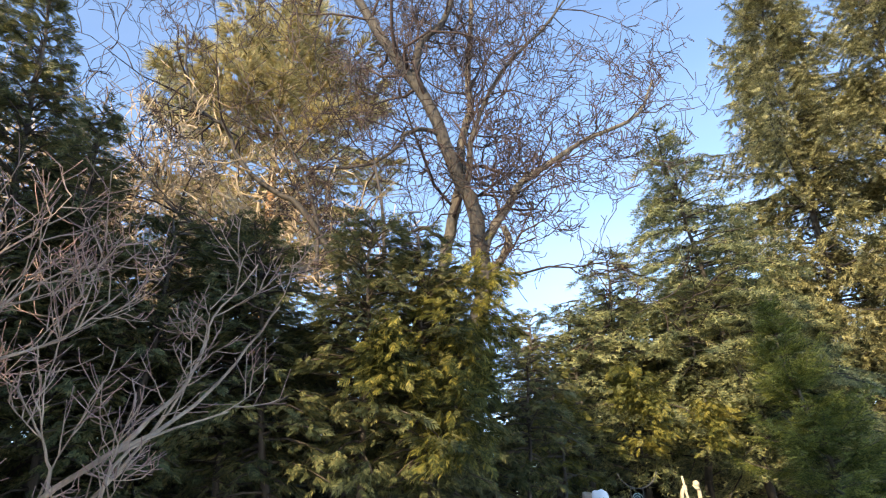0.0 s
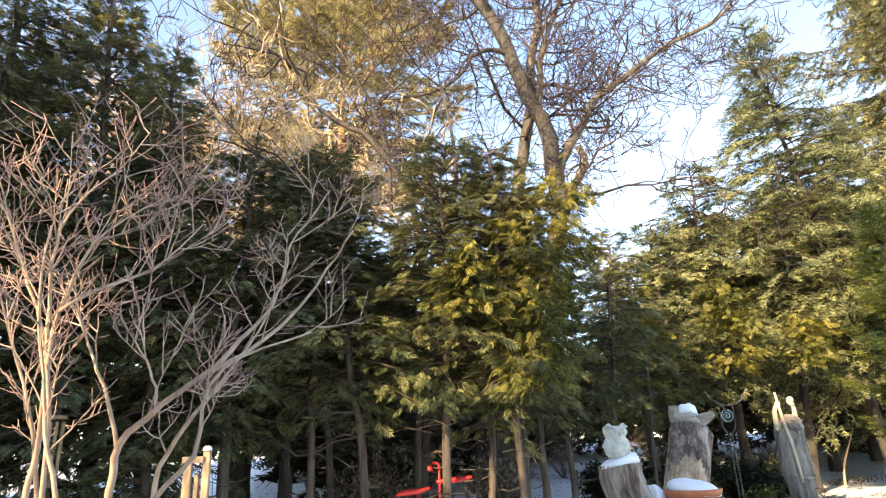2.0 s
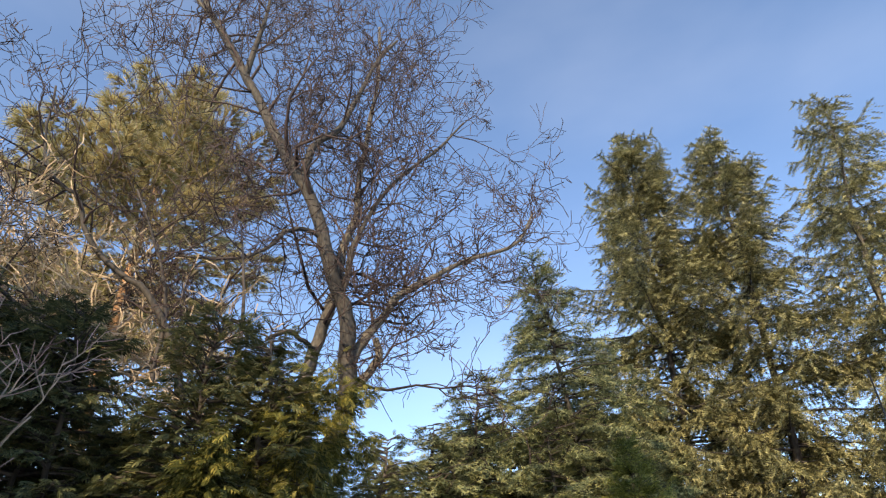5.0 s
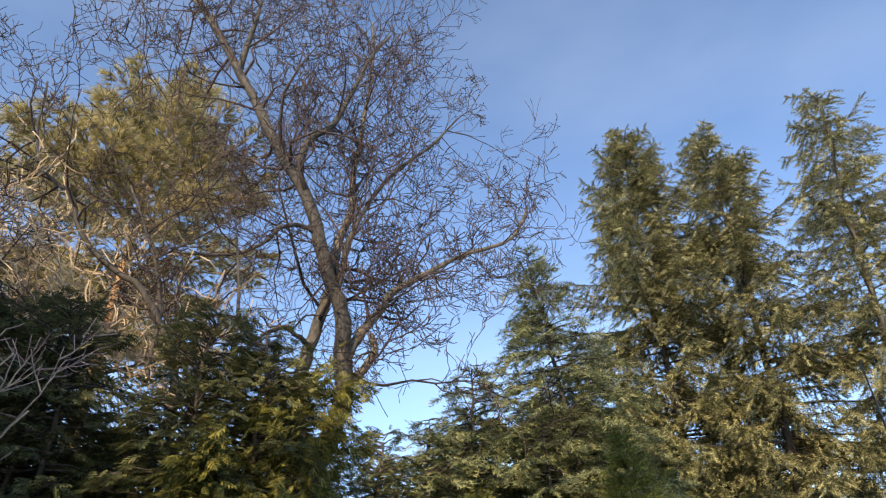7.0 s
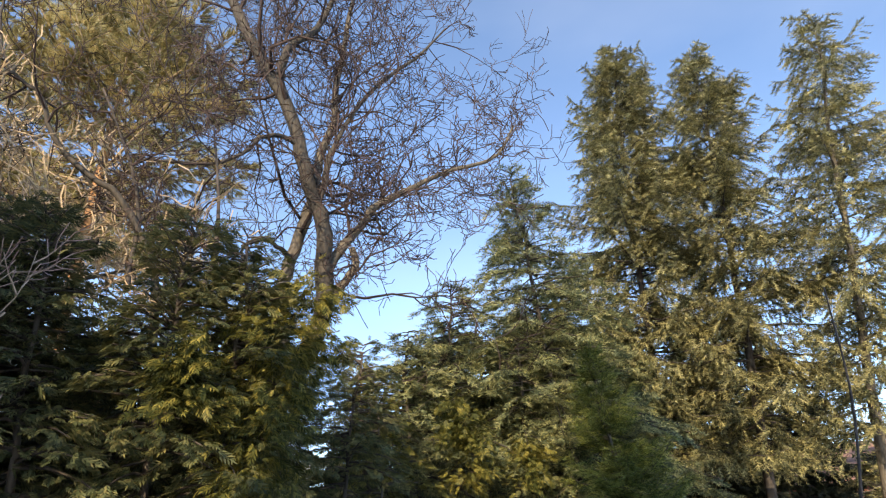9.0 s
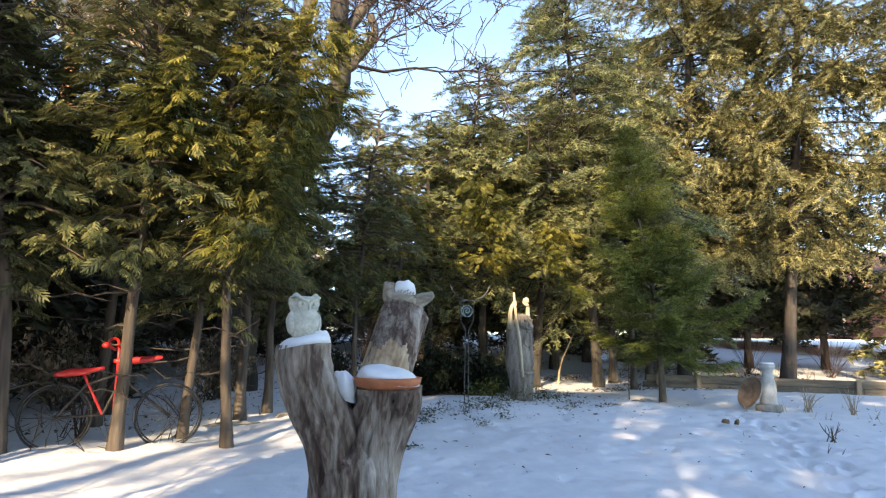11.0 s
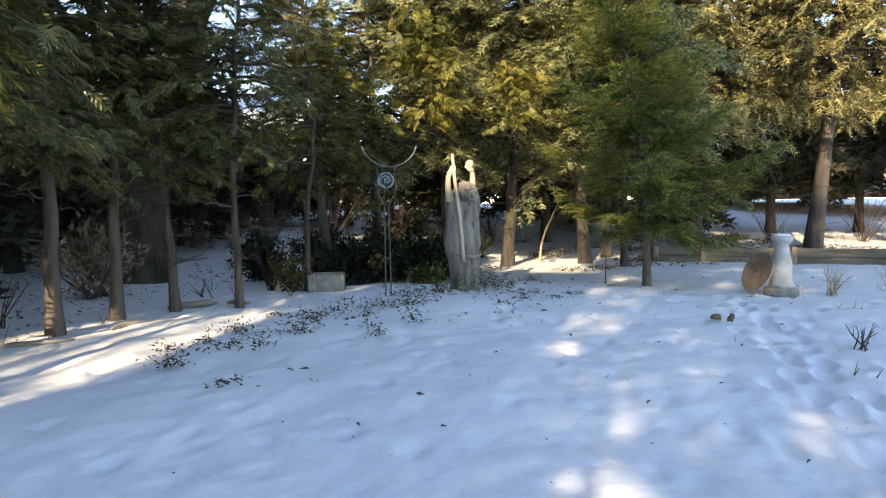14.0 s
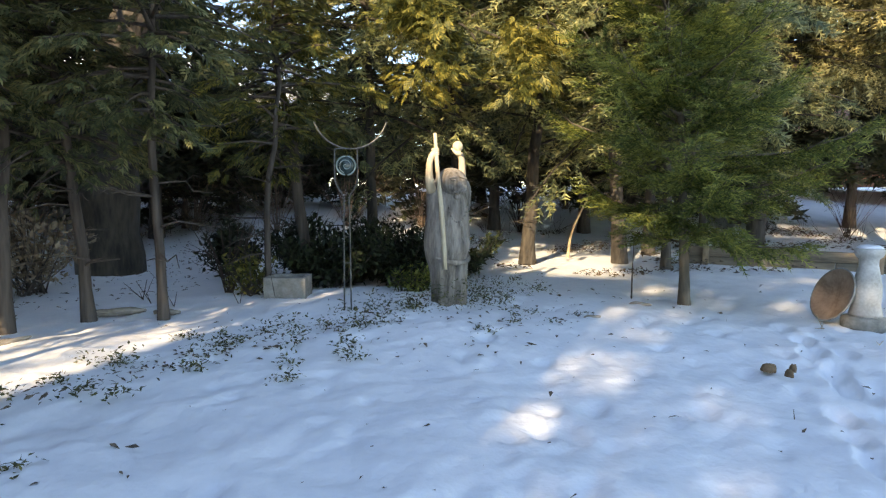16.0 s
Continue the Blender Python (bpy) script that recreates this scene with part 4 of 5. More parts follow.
def snow_heap(rx, ry, h, at, seed, rim=0.8, rings=9, seg=30, lean=(0, 0)):
    """Snow lying on something, with a rounded edge."""
    bm = bmesh.new()
    vs = []
    for i in range(rings + 1):
        f = i / rings
        ring = []
        for k in range(seg):
            a = 2 * math.pi * k / seg
            e = 1 + 0.07 * noise.noise((math.cos(a) * 1.5, math.sin(a) * 1.5, seed))
            z = h * (1 - f ** 5 * rim) * (1 + 0.25 * noise.noise((f * math.cos(a) * 2, f * math.sin(a) * 2, seed + 4))) - (h * 0.25 if i == rings else 0)
            z += lean[0] * f * math.cos(a) + lean[1] * f * math.sin(a)
            ring.append(bm.verts.new((at[0] + rx * f * e * math.cos(a), at[1] + ry * f * e * math.sin(a), at[2] + z)) if i else None)
        vs.append(ring)
    top = bm.verts.new((at[0], at[1], at[2] + h))
    for k in range(seg):
        bm.faces.new((top, vs[1][k], vs[1][(k + 1) % seg]))
        for i in range(1, rings):
            bm.faces.new((vs[i][k], vs[i + 1][k], vs[i + 1][(k + 1) % seg], vs[i][(k + 1) % seg]))
    bm.faces.new(vs[-1])
    return bm


def build_stump():
    e = empty("tree_stump", 0.25, 5.75, 0)
    part("foot", wood_log(((0.02, 0, -0.35), (0.0, 0, 0.1), (0.0, 0, 0.36), (-0.01, 0, 0.57)), (0.31, 0.255, 0.255, 0.15), 64, 60, seed=1, groove=0.12), DRIFTWOOD, e)
    part("limb", wood_log(((-0.03, 0, -0.3), (-0.06, 0, 0.15), (-0.12, 0, 0.5), (-0.24, 0, 0.76), (-0.31, 0, 0.95), (-0.32, 0, 1.08)), (0.12, 0.17, 0.18, 0.17, 0.165, 0.162), 60, 60, seed=2, groove=0.10), DRIFTWOOD, e)
    part("limb", wood_log(((0.03, -0.01, -0.3), (0.06, -0.02, 0.15), (0.10, -0.02, 0.45), (0.17, -0.04, 0.68), (0.19, -0.05, 0.77), (0.19, -0.05, 0.822)), (0.12, 0.18, 0.195, 0.205, 0.21, 0.21), 60, 60, seed=3, groove=0.10), DRIFTWOOD, e)
    post = part("limb", wood_log(((0.03, 0.02, -0.3), (0.09, 0.05, 0.3), (0.19, 0.16, 0.75), (0.32, 0.32, 1.06), (0.43, 0.44, 1.295)), (0.12, 0.16, 0.178, 0.174, 0.172), 80, 120, seed=4, groove=0.05), DRIFTWOOD, e)
    post.data.materials.append(CUT_WOOD)
    for p in post.data.polygons:
        if 0.84 < p.center.z + 0.07 * noise.noise(Vector((p.center.x * 14, p.center.y * 14, p.center.z * 5))) < 1.10 and p.normal.y < -0.2 and p.center.x < 0.36:
            p.material_index = 1
    tagged(e, "weathered forked tree stump, grey and brown, standing in snow", "stump")


build_stump()
for i, (rx, ry, h, at, lean) in enumerate(((0.158, 0.158, 0.055, (-0.07, 5.75, 1.075), (0.03, -0.01)), (0.085, 0.09, 0.09, (0.005, 5.76, 1.075), (0, 0)), (0.192, 0.185, 0.075, (0.43, 5.69, 0.872), (-0.02, 0.02)), (0.085, 0.12, 0.15, (0.185, 5.80, 0.76), (-0.03, 0)), (0.1, 0.07, 0.07, (0.39, 5.86, 0.875), (0.02, 0.03)), (0.16, 0.16, 0.016, (0.68, 6.19, 1.287), (-0.03, -0.03)))):
    put("snow_cap", bm_mesh("snow_cap", snow_heap(rx, ry, h, at, 10 + i, lean=lean), SNOW_CAP), label="white heap of snow lying on the stump", category="snow", group="snow on the stump")
bm = lathe(((0.15, 0), (0.175, 0.004), (0.2, 0.04), (0.205, 0.068), (0.196, 0.07), (0.185, 0.045), (0.15, 0.015)), 48, at=(0.43, 5.69, 0.822))
put("plant_saucer", bm_mesh("plant_saucer", bm, TERRACOTTA), label="round terracotta saucer filled with snow", category="saucer")


def join(target, bm):
    me = bpy.data.meshes.new("tmp")
    bm.to_mesh(me)
    bm.free()
    target.from_mesh(me)
    bpy.data.meshes.remove(me)


def ball(r, at, scale=(1, 1, 1), seg=16, rot=None):
    bm = bmesh.new()
    bmesh.ops.create_uvsphere(bm, u_segments=seg, v_segments=max(8, seg * 2 // 3), radius=r, matrix=Matrix.Translation(at) @ (rot or Matrix()) @ Matrix.Diagonal((*scale, 1)))
    return bm


def build_owl():
    bm = lathe(((0.05, 0), (0.058, 0.015), (0.052, 0.04), (0.07, 0.075), (0.088, 0.115), (0.09, 0.145), (0.078, 0.175), (0.068, 0.19), (0.074, 0.21), (0.08, 0.235), (0.08, 0.262), (0.072, 0.276), (0.03, 0.277)), 30, 0.03, squash=(1, 0.86))
    for s in (-1, 1):
        join(bm, lathe(((0.03, 0), (0.022, 0.014), (0.006, 0.03)), 10, at=(s * 0.052, -0.02, 0.266)))
        join(bm, ball(0.03, (s * 0.032, -0.058, 0.232), (1, 0.3, 0.9), 14))
        join(bm, ball(0.010, (s * 0.030, -0.068, 0.232), (1, 0.6, 1), 8))
        join(bm, ball(0.05, (s * 0.068, -0.01, 0.125), (0.45, 0.8, 1.3), 14))
        join(bm, box(0.06, 0.022, 0.014, (s * 0.034, -0.062, 0.259), 0.004, Matrix.Rotation(-s * 0.45, 4, "Y")))
        for k in (-1, 0, 1):
            join(bm, ball(0.012, (s * 0.026 + k * 0.012, -0.05, 0.018), (0.7, 1.2, 1), 8))
    join(bm, ball(0.012, (0, -0.074, 0.216), (0.6, 0.8, 1.7), 8))
    put("owl_figure", bm_mesh("owl_figure", bm, STONE_OWL), label="pale concrete owl figure with round eyes on the stump", category="owl figure", at=pose(-0.085, 5.72, 1.075, 0, 0, 14) @ Matrix.Diagonal((1.14, 1.1, 1.02, 1)))


build_owl()


def build_driftwood_bird():
    e = empty("driftwood_bird", 0.665, 6.18, 1.315)
    bm = wood_log(((-0.10, 0, 0.165), (-0.105, 0, 0.12), (-0.085, 0, 0.06), (-0.02, 0, 0.04), (0.06, 0, 0.048), (0.14, 0, 0.075), (0.205, 0, 0.105)), (0.036, 0.042, 0.06, 0.055, 0.052, 0.04, 0.024), 26, 36, 7, 0.1, 0.12)
    join(bm, ball(0.1, (-0.02, 0, 0.058), (1.08, 0.9, 0.66), 20))
    part("body", bm, GREY_DRIFT, e)
    bm = bmesh.new()
    for k in range(70):
        t, a = k / 70, k * 2.4
        r = 0.045 * math.sin(math.pi * (0.15 + 0.8 * t))
        p = Vector((-0.06 + 0.13 * t, -0.035 + r * math.cos(a), 0.085 + r * math.sin(a)))
        join(bm, box(0.018, 0.014, 0.004, p, 0, Matrix.Rotation(a, 4, "X") @ Matrix.Rotation(0.7, 4, "Y")))
    join(bm, ball(0.034, (0.0, -0.035, 0.085), (1.7, 1, 1), 12))
    part("pine_cone", bm, GREY_DRIFT, e, "brown pine cone", smooth=False)
    e.matrix_basis = e.matrix_basis @ Matrix.Diagonal((1.05, 1.1, 1.18, 1))
    tagged(e, "grey driftwood bird with a raised beak and snow on its back", "driftwood figure")
    put("snow_cap", bm_mesh("snow_cap", snow_heap(0.085, 0.07, 0.095, (0.665, 6.175, 1.43), 15), SNOW_CAP), label="white heap of snow lying on the driftwood bird", category="snow", group="snow on the stump")


build_driftwood_bird()


# ---- carved figure ----
def limb_bm(points, radii, seg=14, rows=14):
    return wood_log(points, radii, seg, rows, 3, 0.03, 0.04)


def build_figure():
    bm = lathe(((0.17, -0.1), (0.18, 0.1), (0.19, 0.3), (0.215, 0.40), (0.245, 0.48), (0.26, 0.60), (0.258, 0.74), (0.245, 0.90), (0.235, 1.02), (0.21, 1.12), (0.15, 1.19), (0.09, 1.22)), 44, 0.07, squash=(1.0, 0.84))
    join(bm, ball(0.2, (0.03, -0.08, 0.60), (1.02, 0.78, 0.88), 24))           # belly
    join(bm, ball(0.155, (0.03, -0.10, 0.90), (1.1, 0.66, 0.95), 20))
    join(bm, ball(0.17, (0.035, 0.0, 1.24), (1.0, 0.85, 1.05), 24))            # crown of the head
    join(bm, ball(0.15, (0.045, -0.085, 1.245), (1.0, 0.85, 1.1), 26))         # face
    join(bm, ball(0.026, (0.05, -0.222, 1.24), (1.0, 1, 1.25), 10))            # nose
    for s in (-1, 1):
        join(bm, ball(0.048, (0.047 + s * 0.068, -0.185, 1.205), (1, 0.6, 0.85), 12))
        join(bm, ball(0.02, (0.047 + s * 0.055, -0.207, 1.285), (1.6, 0.5, 0.5), 10))
        join(bm, box(0.085, 0.028, 0.016, (0.047 + s * 0.06, -0.203, 1.312), 0.006, Matrix.Rotation(s * 0.22, 4, "Y")))
        join(bm, limb_bm(((0.047, -0.217, 1.158), (0.047 + s * 0.04, -0.214, 1.164), (0.047 + s * 0.08, -0.195, 1.188)), (0.012, 0.011, 0.006), 8, 8))
    join(bm, ball(0.045, (0.047, -0.185, 1.115), (1.1, 0.6, 0.7), 12))
    rng = np.random.RandomState(8)
    for k in range(36):                                                        # carved locks lie close behind the face
        sd = -1 if k % 2 else 1
        f = (k // 2) / 17
        x0, z0, y = 0.04 + sd * 0.13, 1.33 - 0.05 * f, -0.02 + 0.15 * f
        x1 = 0.035 + sd * (0.165 + 0.045 * rng.rand())
        join(bm, limb_bm(((x0, y, z0), (x1, y, z0 - 0.09), (x1 + sd * 0.015, y, z0 - 0.2), (x1 + sd * 0.02, y + 0.01, 1.02 - 0.06 * rng.rand())), (0.016, 0.026, 0.026, 0.012), 7, 8))
    for k in range(12):                                                        # pendant round the neck
        t = math.pi * (0.08 + 0.84 * k / 11)
        join(bm, ball(0.013, (0.05 - 0.11 * math.cos(t), -0.205, 1.05 - 0.2 * math.sin(t)), (1, 0.7, 1), 8))
    join(bm, ball(0.028, (0.075, -0.222, 0.83), (0.8, 0.5, 1.3), 10))
    join(bm, limb_bm(((-0.22, -0.06, 0.50), (-0.1, -0.2, 0.44), (0.05, -0.225, 0.42), (0.18, -0.165, 0.44), (0.235, -0.03, 0.48)), (0.02, 0.026, 0.028, 0.026, 0.02), 10, 18))   # sash
    for s in (-1, 1):
        join(bm, limb_bm(((s * 0.085 + 0.02, -0.08, -0.1), (s * 0.09 + 0.02, -0.11, 0.2), (s * 0.085 + 0.02, -0.12, 0.44)), (0.095, 0.085, 0.1), 16, 14))
    grey = len(bm.faces)
    join(bm, limb_bm(((-0.18, 0, 1.16), (-0.215, -0.02, 1.30), (-0.225, -0.05, 1.45), (-0.205, -0.07, 1.54), (-0.175, -0.08, 1.57)), (0.06, 0.045, 0.036, 0.034, 0.03), 16, 18))
    join(bm, limb_bm(((0.16, 0.02, 1.16), (0.175, 0, 1.34), (0.16, -0.03, 1.5), (0.13, -0.05, 1.57)), (0.06, 0.045, 0.036, 0.032), 16, 18))
    for k in range(4):
        join(bm, limb_bm(((0.13, -0.05, 1.55), (0.07 + 0.016 * k, -0.07 - 0.01 * k, 1.57), (0.03 + 0.02 * k, -0.05, 1.62)), (0.018, 0.014, 0.009), 8, 6))
        join(bm, limb_bm(((-0.2, -0.06, 1.54 + 0.02 * k), (-0.155, -0.11, 1.545 + 0.02 * k), (-0.13, -0.07, 1.55 + 0.02 * k)), (0.015, 0.013, 0.01), 8, 6))
    join(bm, ball(0.058, (0.10, -0.06, 1.64), (1, 1, 1), 20))
    join(bm, limb_bm(((-0.12, -0.26, 0.36), (-0.135, -0.2, 0.9), (-0.155, -0.11, 1.4), (-0.165, -0.06, 1.77)), (0.026, 0.027, 0.024, 0.02), 12, 16))
    bm.faces.ensure_lookup_table()
    for f in bm.faces[grey:]:
        f.material_index = 1
    put("carved_figure", bm_mesh("carved_figure", bm, [STATUE_GREY, STATUE_PALE]), label="weathered wooden carving of a smiling figure with raised arms", category="carving", at=pose(4.48, 11.78, 0.14, 0, 0, 8) @ Matrix.Diagonal((1.0, 1.0, 1.035, 1)))


build_figure()


# ---- metal garden ornament ----
def build_ornament():
    e = empty("garden_stake", 3.36, 11.52, ground_z(3.36, 11.52) - 0.05)
    for s in (-1, 1):
        g = ((s * 0.036, 0, 0), (s * 0.03, 0, 1.0), (s * 0.03, 0, 1.22), (s * 0.10, 0, 1.36), (s * 0.115, 0, 1.45), (s * 0.115, 0, 1.72))
        put("rod", tube_mesh("rod", [(curve_points(g, 30), [0.0085] * 30)], STEEL, 8), e)
    put("cross_bar", tube_mesh("cross_bar", [(np.array(((-0.115, 0, 1.72), (0, 0, 1.722), (0.115, 0, 1.72))), [0.008] * 3)], STEEL, 8), e)
    a = np.linspace(radians(198), radians(345), 30)
    put("crescent", tube_mesh("crescent", [(np.stack((0.05 + 0.38 * np.cos(a), 0 * a, 2.10 + 0.38 * np.sin(a)), 1), [0.009] * 30)], STEEL, 8), e)
    ring = put("glass_ring", tube_mesh("glass_ring", [(np.stack((0.095 * np.cos(b), 0 * b, 1.55 + 0.095 * np.sin(b)), 1), [0.009] * 33) for b in [np.linspace(0, 2 * math.pi, 33)]], GREEN_GLASS, 8), e, "green glass spiral")
    part("pane", lathe(((0.085, -0.003), (0.087, 0), (0.085, 0.003)), 28), DARK_GLASS, ring, "dark green glass", at=pose(0, 0.004, 1.55, 90, 0, 0))
    b = np.linspace(0.6 * math.pi, 3.4 * math.pi, 60)
    put("spiral", tube_mesh("spiral", [(np.stack((0.007 * b * np.cos(b), 0 * b, 1.55 + 0.007 * b * np.sin(b)), 1), [0.005] * 60)], GREEN_GLASS, 7), ring)
    for z in (0.55, 0.82, 1.1):
        put("cross_bar", tube_mesh("cross_bar", [(np.array(((-0.034, 0, z), (0, 0, z), (0.034, 0, z))), [0.006] * 3)], STEEL, 6), e)
    tagged(e, "slim metal garden stake with a crescent and a green glass spiral", "garden ornament")


DARK_GLASS = material("dark_green_glass", (0.008, 0.02, 0.017), (0.02, 0.04, 0.034), rough=0.08, scale=20, bump=0.0)
GREEN_GLASS = material("green_glass", (0.16, 0.22, 0.19), (0.30, 0.36, 0.32), rough=0.15, scale=30, bump=0.0)
build_ornament()


# ---- bird bath in two pieces, edging timbers ----
def build_bird_bath():
    x, y = 8.42, 10.15
    e = empty("bird_bath_pedestal", x, y, ground_z(x, y) + 0.01)
    part("base", lathe(((0.215, -0.05), (0.22, 0.03), (0.21, 0.07), (0.15, 0.09)), 12), CONCRETE, e, "grey concrete base")
    part("column", lathe(((0.15, 0.085), (0.145, 0.12), (0.125, 0.20), (0.13, 0.30), (0.125, 0.40), (0.105, 0.50), (0.085, 0.60), (0.085, 0.66), (0.115, 0.685), (0.128, 0.72), (0.128, 0.76), (0.10, 0.775)), 32, 0.01), WHITE_PAINT, e, "chipped white column")
    put("snow_cap", bm_mesh("snow_cap", snow_heap(0.12, 0.12, 0.03, (x, y, ground_z(x, y) + 0.78), 21), SNOW_CAP), label="white heap of snow lying on the pedestal", category="snow")
    tagged(e, "white turned bird bath pedestal on a concrete foot in snow", "pedestal")
    bm = lathe(((0.06, 0), (0.16, 0.012), (0.25, 0.05), (0.285, 0.085), (0.29, 0.10), (0.275, 0.10), (0.24, 0.07), (0.15, 0.035), (0.05, 0.03)), 40, 0.01)
    bm.faces.ensure_lookup_table()
    for f in bm.faces[:200]:
        f.material_index = 1
    put("bird_bath_bowl", bm_mesh("bird_bath_bowl", bm, [BROWN_BOWL, CONCRETE]), label="round brown bird bath bowl leaning on its edge in snow", category="bowl", at=pose(8.30, 10.34, ground_z(8.2, 10.3) + 0.25, 0, 0, 170) @ pose(0, 0, 0, 0, 68, 0))


build_bird_bath()


def build_edging():
    p0, p1 = Vector((9.9, 15.2, 0)), Vector((14.9, 10.6, 0))
    d = p1 - p0
    ang = math.degrees(math.atan2(d.y, d.x))
    e = empty("timber_edging", p0.x, p0.y, ground_z(11, 14) - 0.02, ang)
    total = d.length
    for row in range(2):
        a = 0.0 if row else -0.1
        while a < total:
            ln = min(2.4 + 0.3 * row, total - a)
            part("timber", box(ln - 0.012, 0.15, 0.17, (a + ln / 2, 0.03 * row, 0.07 + 0.175 * row), 0.012), TIMBER, e, smooth=False)
            a += ln
    for f in (0.3, 1.25, 2.9, 4.6, 6.2):
        part("stake", box(0.1, 0.07, 0.42, (f, -0.115, 0.15), 0.01), TAN_WOOD, e, smooth=False)
    tagged(e, "low edging of old stacked timbers with short stakes", "timber edging")


build_edging()


# ---- red bicycle in the hedge ----
def build_bicycle():
    e = empty("bicycle", -1.5, 9.25, ground_z(-1.5, 9.25))
    for x in (-0.52, 0.52):
        b = np.linspace(0, 2 * math.pi, 33)
        w = put("wheel", tube_mesh("wheel", [(np.stack((x + 0.30 * np.cos(b), 0 * b, 0.3 + 0.30 * np.sin(b)), 1), [0.008] * 33)], IRON, 6), e)
        put("tyre", tube_mesh("tyre", [(np.stack((x + 0.325 * np.cos(b), 0 * b, 0.3 + 0.325 * np.sin(b)), 1), [0.012] * 33)], RUBBER, 8), w)
        for k in range(14):
            a = 2 * math.pi * k / 14
            put("spoke", tube_mesh("spoke", [(np.array(((x, 0, 0.3), (x + 0.29 * math.cos(a), 0, 0.3 + 0.29 * math.sin(a)))), [0.003, 0.003])], STEEL, 4), w)
    for n, pts in (("seat_tube", ((-0.1, 0, 0.32), (-0.3, 0, 0.72))), ("head_tube", ((0.0, 0, 0.3), (0.0, 0, 1.05))), ("down_tube", ((-0.1, 0, 0.32), (0.02, 0, 0.62))), ("top_tube", ((-0.27, 0, 0.62), (0.0, 0, 0.72))), ("stay", ((-0.52, 0, 0.3), (-0.1, 0, 0.32))), ("stay", ((-0.52, 0, 0.3), (-0.27, 0, 0.62))), ("fork", ((0.0, 0, 0.72), (0.52, 0, 0.3)))):
        put(n, tube_mesh(n, [(curve_points(pts, 5), [0.014] * 5)], RED_PAINT if n in ("head_tube", "seat_tube") else IRON, 8), e)
    part("saddle", wood_log(((-0.56, 0, 0.72), (-0.42, 0, 0.745), (-0.28, 0, 0.755), (-0.12, 0, 0.79)), (0.025, 0.042, 0.034, 0.016), 16, 14, 2, 0, 0), RED_PAINT, e)
    part("carrier", wood_log(((-0.04, 0, 0.86), (0.12, 0, 0.865), (0.28, 0, 0.88), (0.42, 0, 0.9)), (0.02, 0.032, 0.032, 0.02), 16, 14, 2, 0, 0), RED_PAINT, e)
    b = np.linspace(radians(-20), radians(250), 24)
    put("handlebar", tube_mesh("handlebar", [(np.stack((-0.06 + 0.065 * np.cos(b), 0.5 * (b - 1), 1.03 + 0.06 * np.sin(b)), 1) * np.array((1, 0.2, 1)), [0.016] * 24)], RED_PAINT, 8), e)
    part("bell", ball(0.04, (-0.12, -0.02, 1.02), (1, 1, 0.8), 12), RED_PAINT, e)
    tagged(e, "old red bicycle leaning among the cedar stems", "bicycle")


build_bicycle()


# ---- small things in the hedge ----
def build_chimes():
    e = empty("wind_chime", -5.75, 7.9, 0.9)
    rng = np.random.RandomState(4)
    part("disc", lathe(((0.09, 0.83), (0.095, 0.85), (0.09, 0.87)), 20), TAN_WOOD, e)
    for k in range(6):
        a = k * math.pi / 3
        ln = 0.5 + 0.2 * rng.rand()
        put("tube", tube_mesh("tube", [(np.array(((0.07 * math.cos(a), 0.07 * math.sin(a), 0.8), (0.07 * math.cos(a), 0.07 * math.sin(a), 0.8 - ln))), [0.02, 0.02])], TAN_WOOD, 9), e)
    put("cord", tube_mesh("cord", [(np.array(((0, 0, 0.85), (0, 0.1, 1.3), (0.05, 0.5, 2.0))), [0.005] * 3)], IRON, 4), e)
    tagged(e, "bamboo wind chime hanging in the cedar hedge", "wind chime")


build_chimes()


def build_post():
    x, y = -3.72, 6.9
    e = empty("wooden_post", x, y, ground_z(x, y) - 0.05)
    part("board", box(0.075, 0.05, 1.36, (-0.1, 0, 0.68), 0.008), TAN_WOOD, e, smooth=False)
    part("board", box(0.065, 0.05, 1.46, (0.07, 0.01, 0.73), 0.008), TAN_WOOD, e, smooth=False)
    part("board", box(0.04, 0.05, 1.25, (-0.02, 0.03, 0.62), 0.008), TAN_WOOD, e, smooth=False)
    part("cap", box(0.2, 0.08, 0.06, (-0.05, 0, 1.38), 0.008), TAN_WOOD, e, smooth=False)
    tagged(e, "post of split tan boards below the hedge", "post")
    put("snow_cap", bm_mesh("snow_cap", snow_heap(0.045, 0.04, 0.04, (x + 0.07, y, ground_z(x, y) + 1.41), 31), SNOW_CAP), label="small heap of snow lying on the post", category="snow")


build_post()


def build_planter():
    x, y = 2.72, 12.75
    e = empty("planter_box", x, y, ground_z(x, y) - 0.04, -12)
    part("side", box(0.5, 0.05, 0.3, (0, -0.17, 0.15), 0.01), CONCRETE, e, smooth=False)
    part("side", box(0.5, 0.05, 0.3, (0, 0.17, 0.15), 0.01), CONCRETE, e, smooth=False)
    part("end", box(0.05, 0.29, 0.3, (-0.222, 0, 0.15), 0.01), CONCRETE, e, smooth=False)
    part("end", box(0.05, 0.29, 0.3, (0.222, 0, 0.15), 0.01), CONCRETE, e, smooth=False)
    part("snow_fill", box(0.39, 0.29, 0.2, (0, 0, 0.12), 0.02), SNOW_CAP, e, "snow filling")
    tagged(e, "grey concrete planter box half buried in snow", "planter")


build_planter()


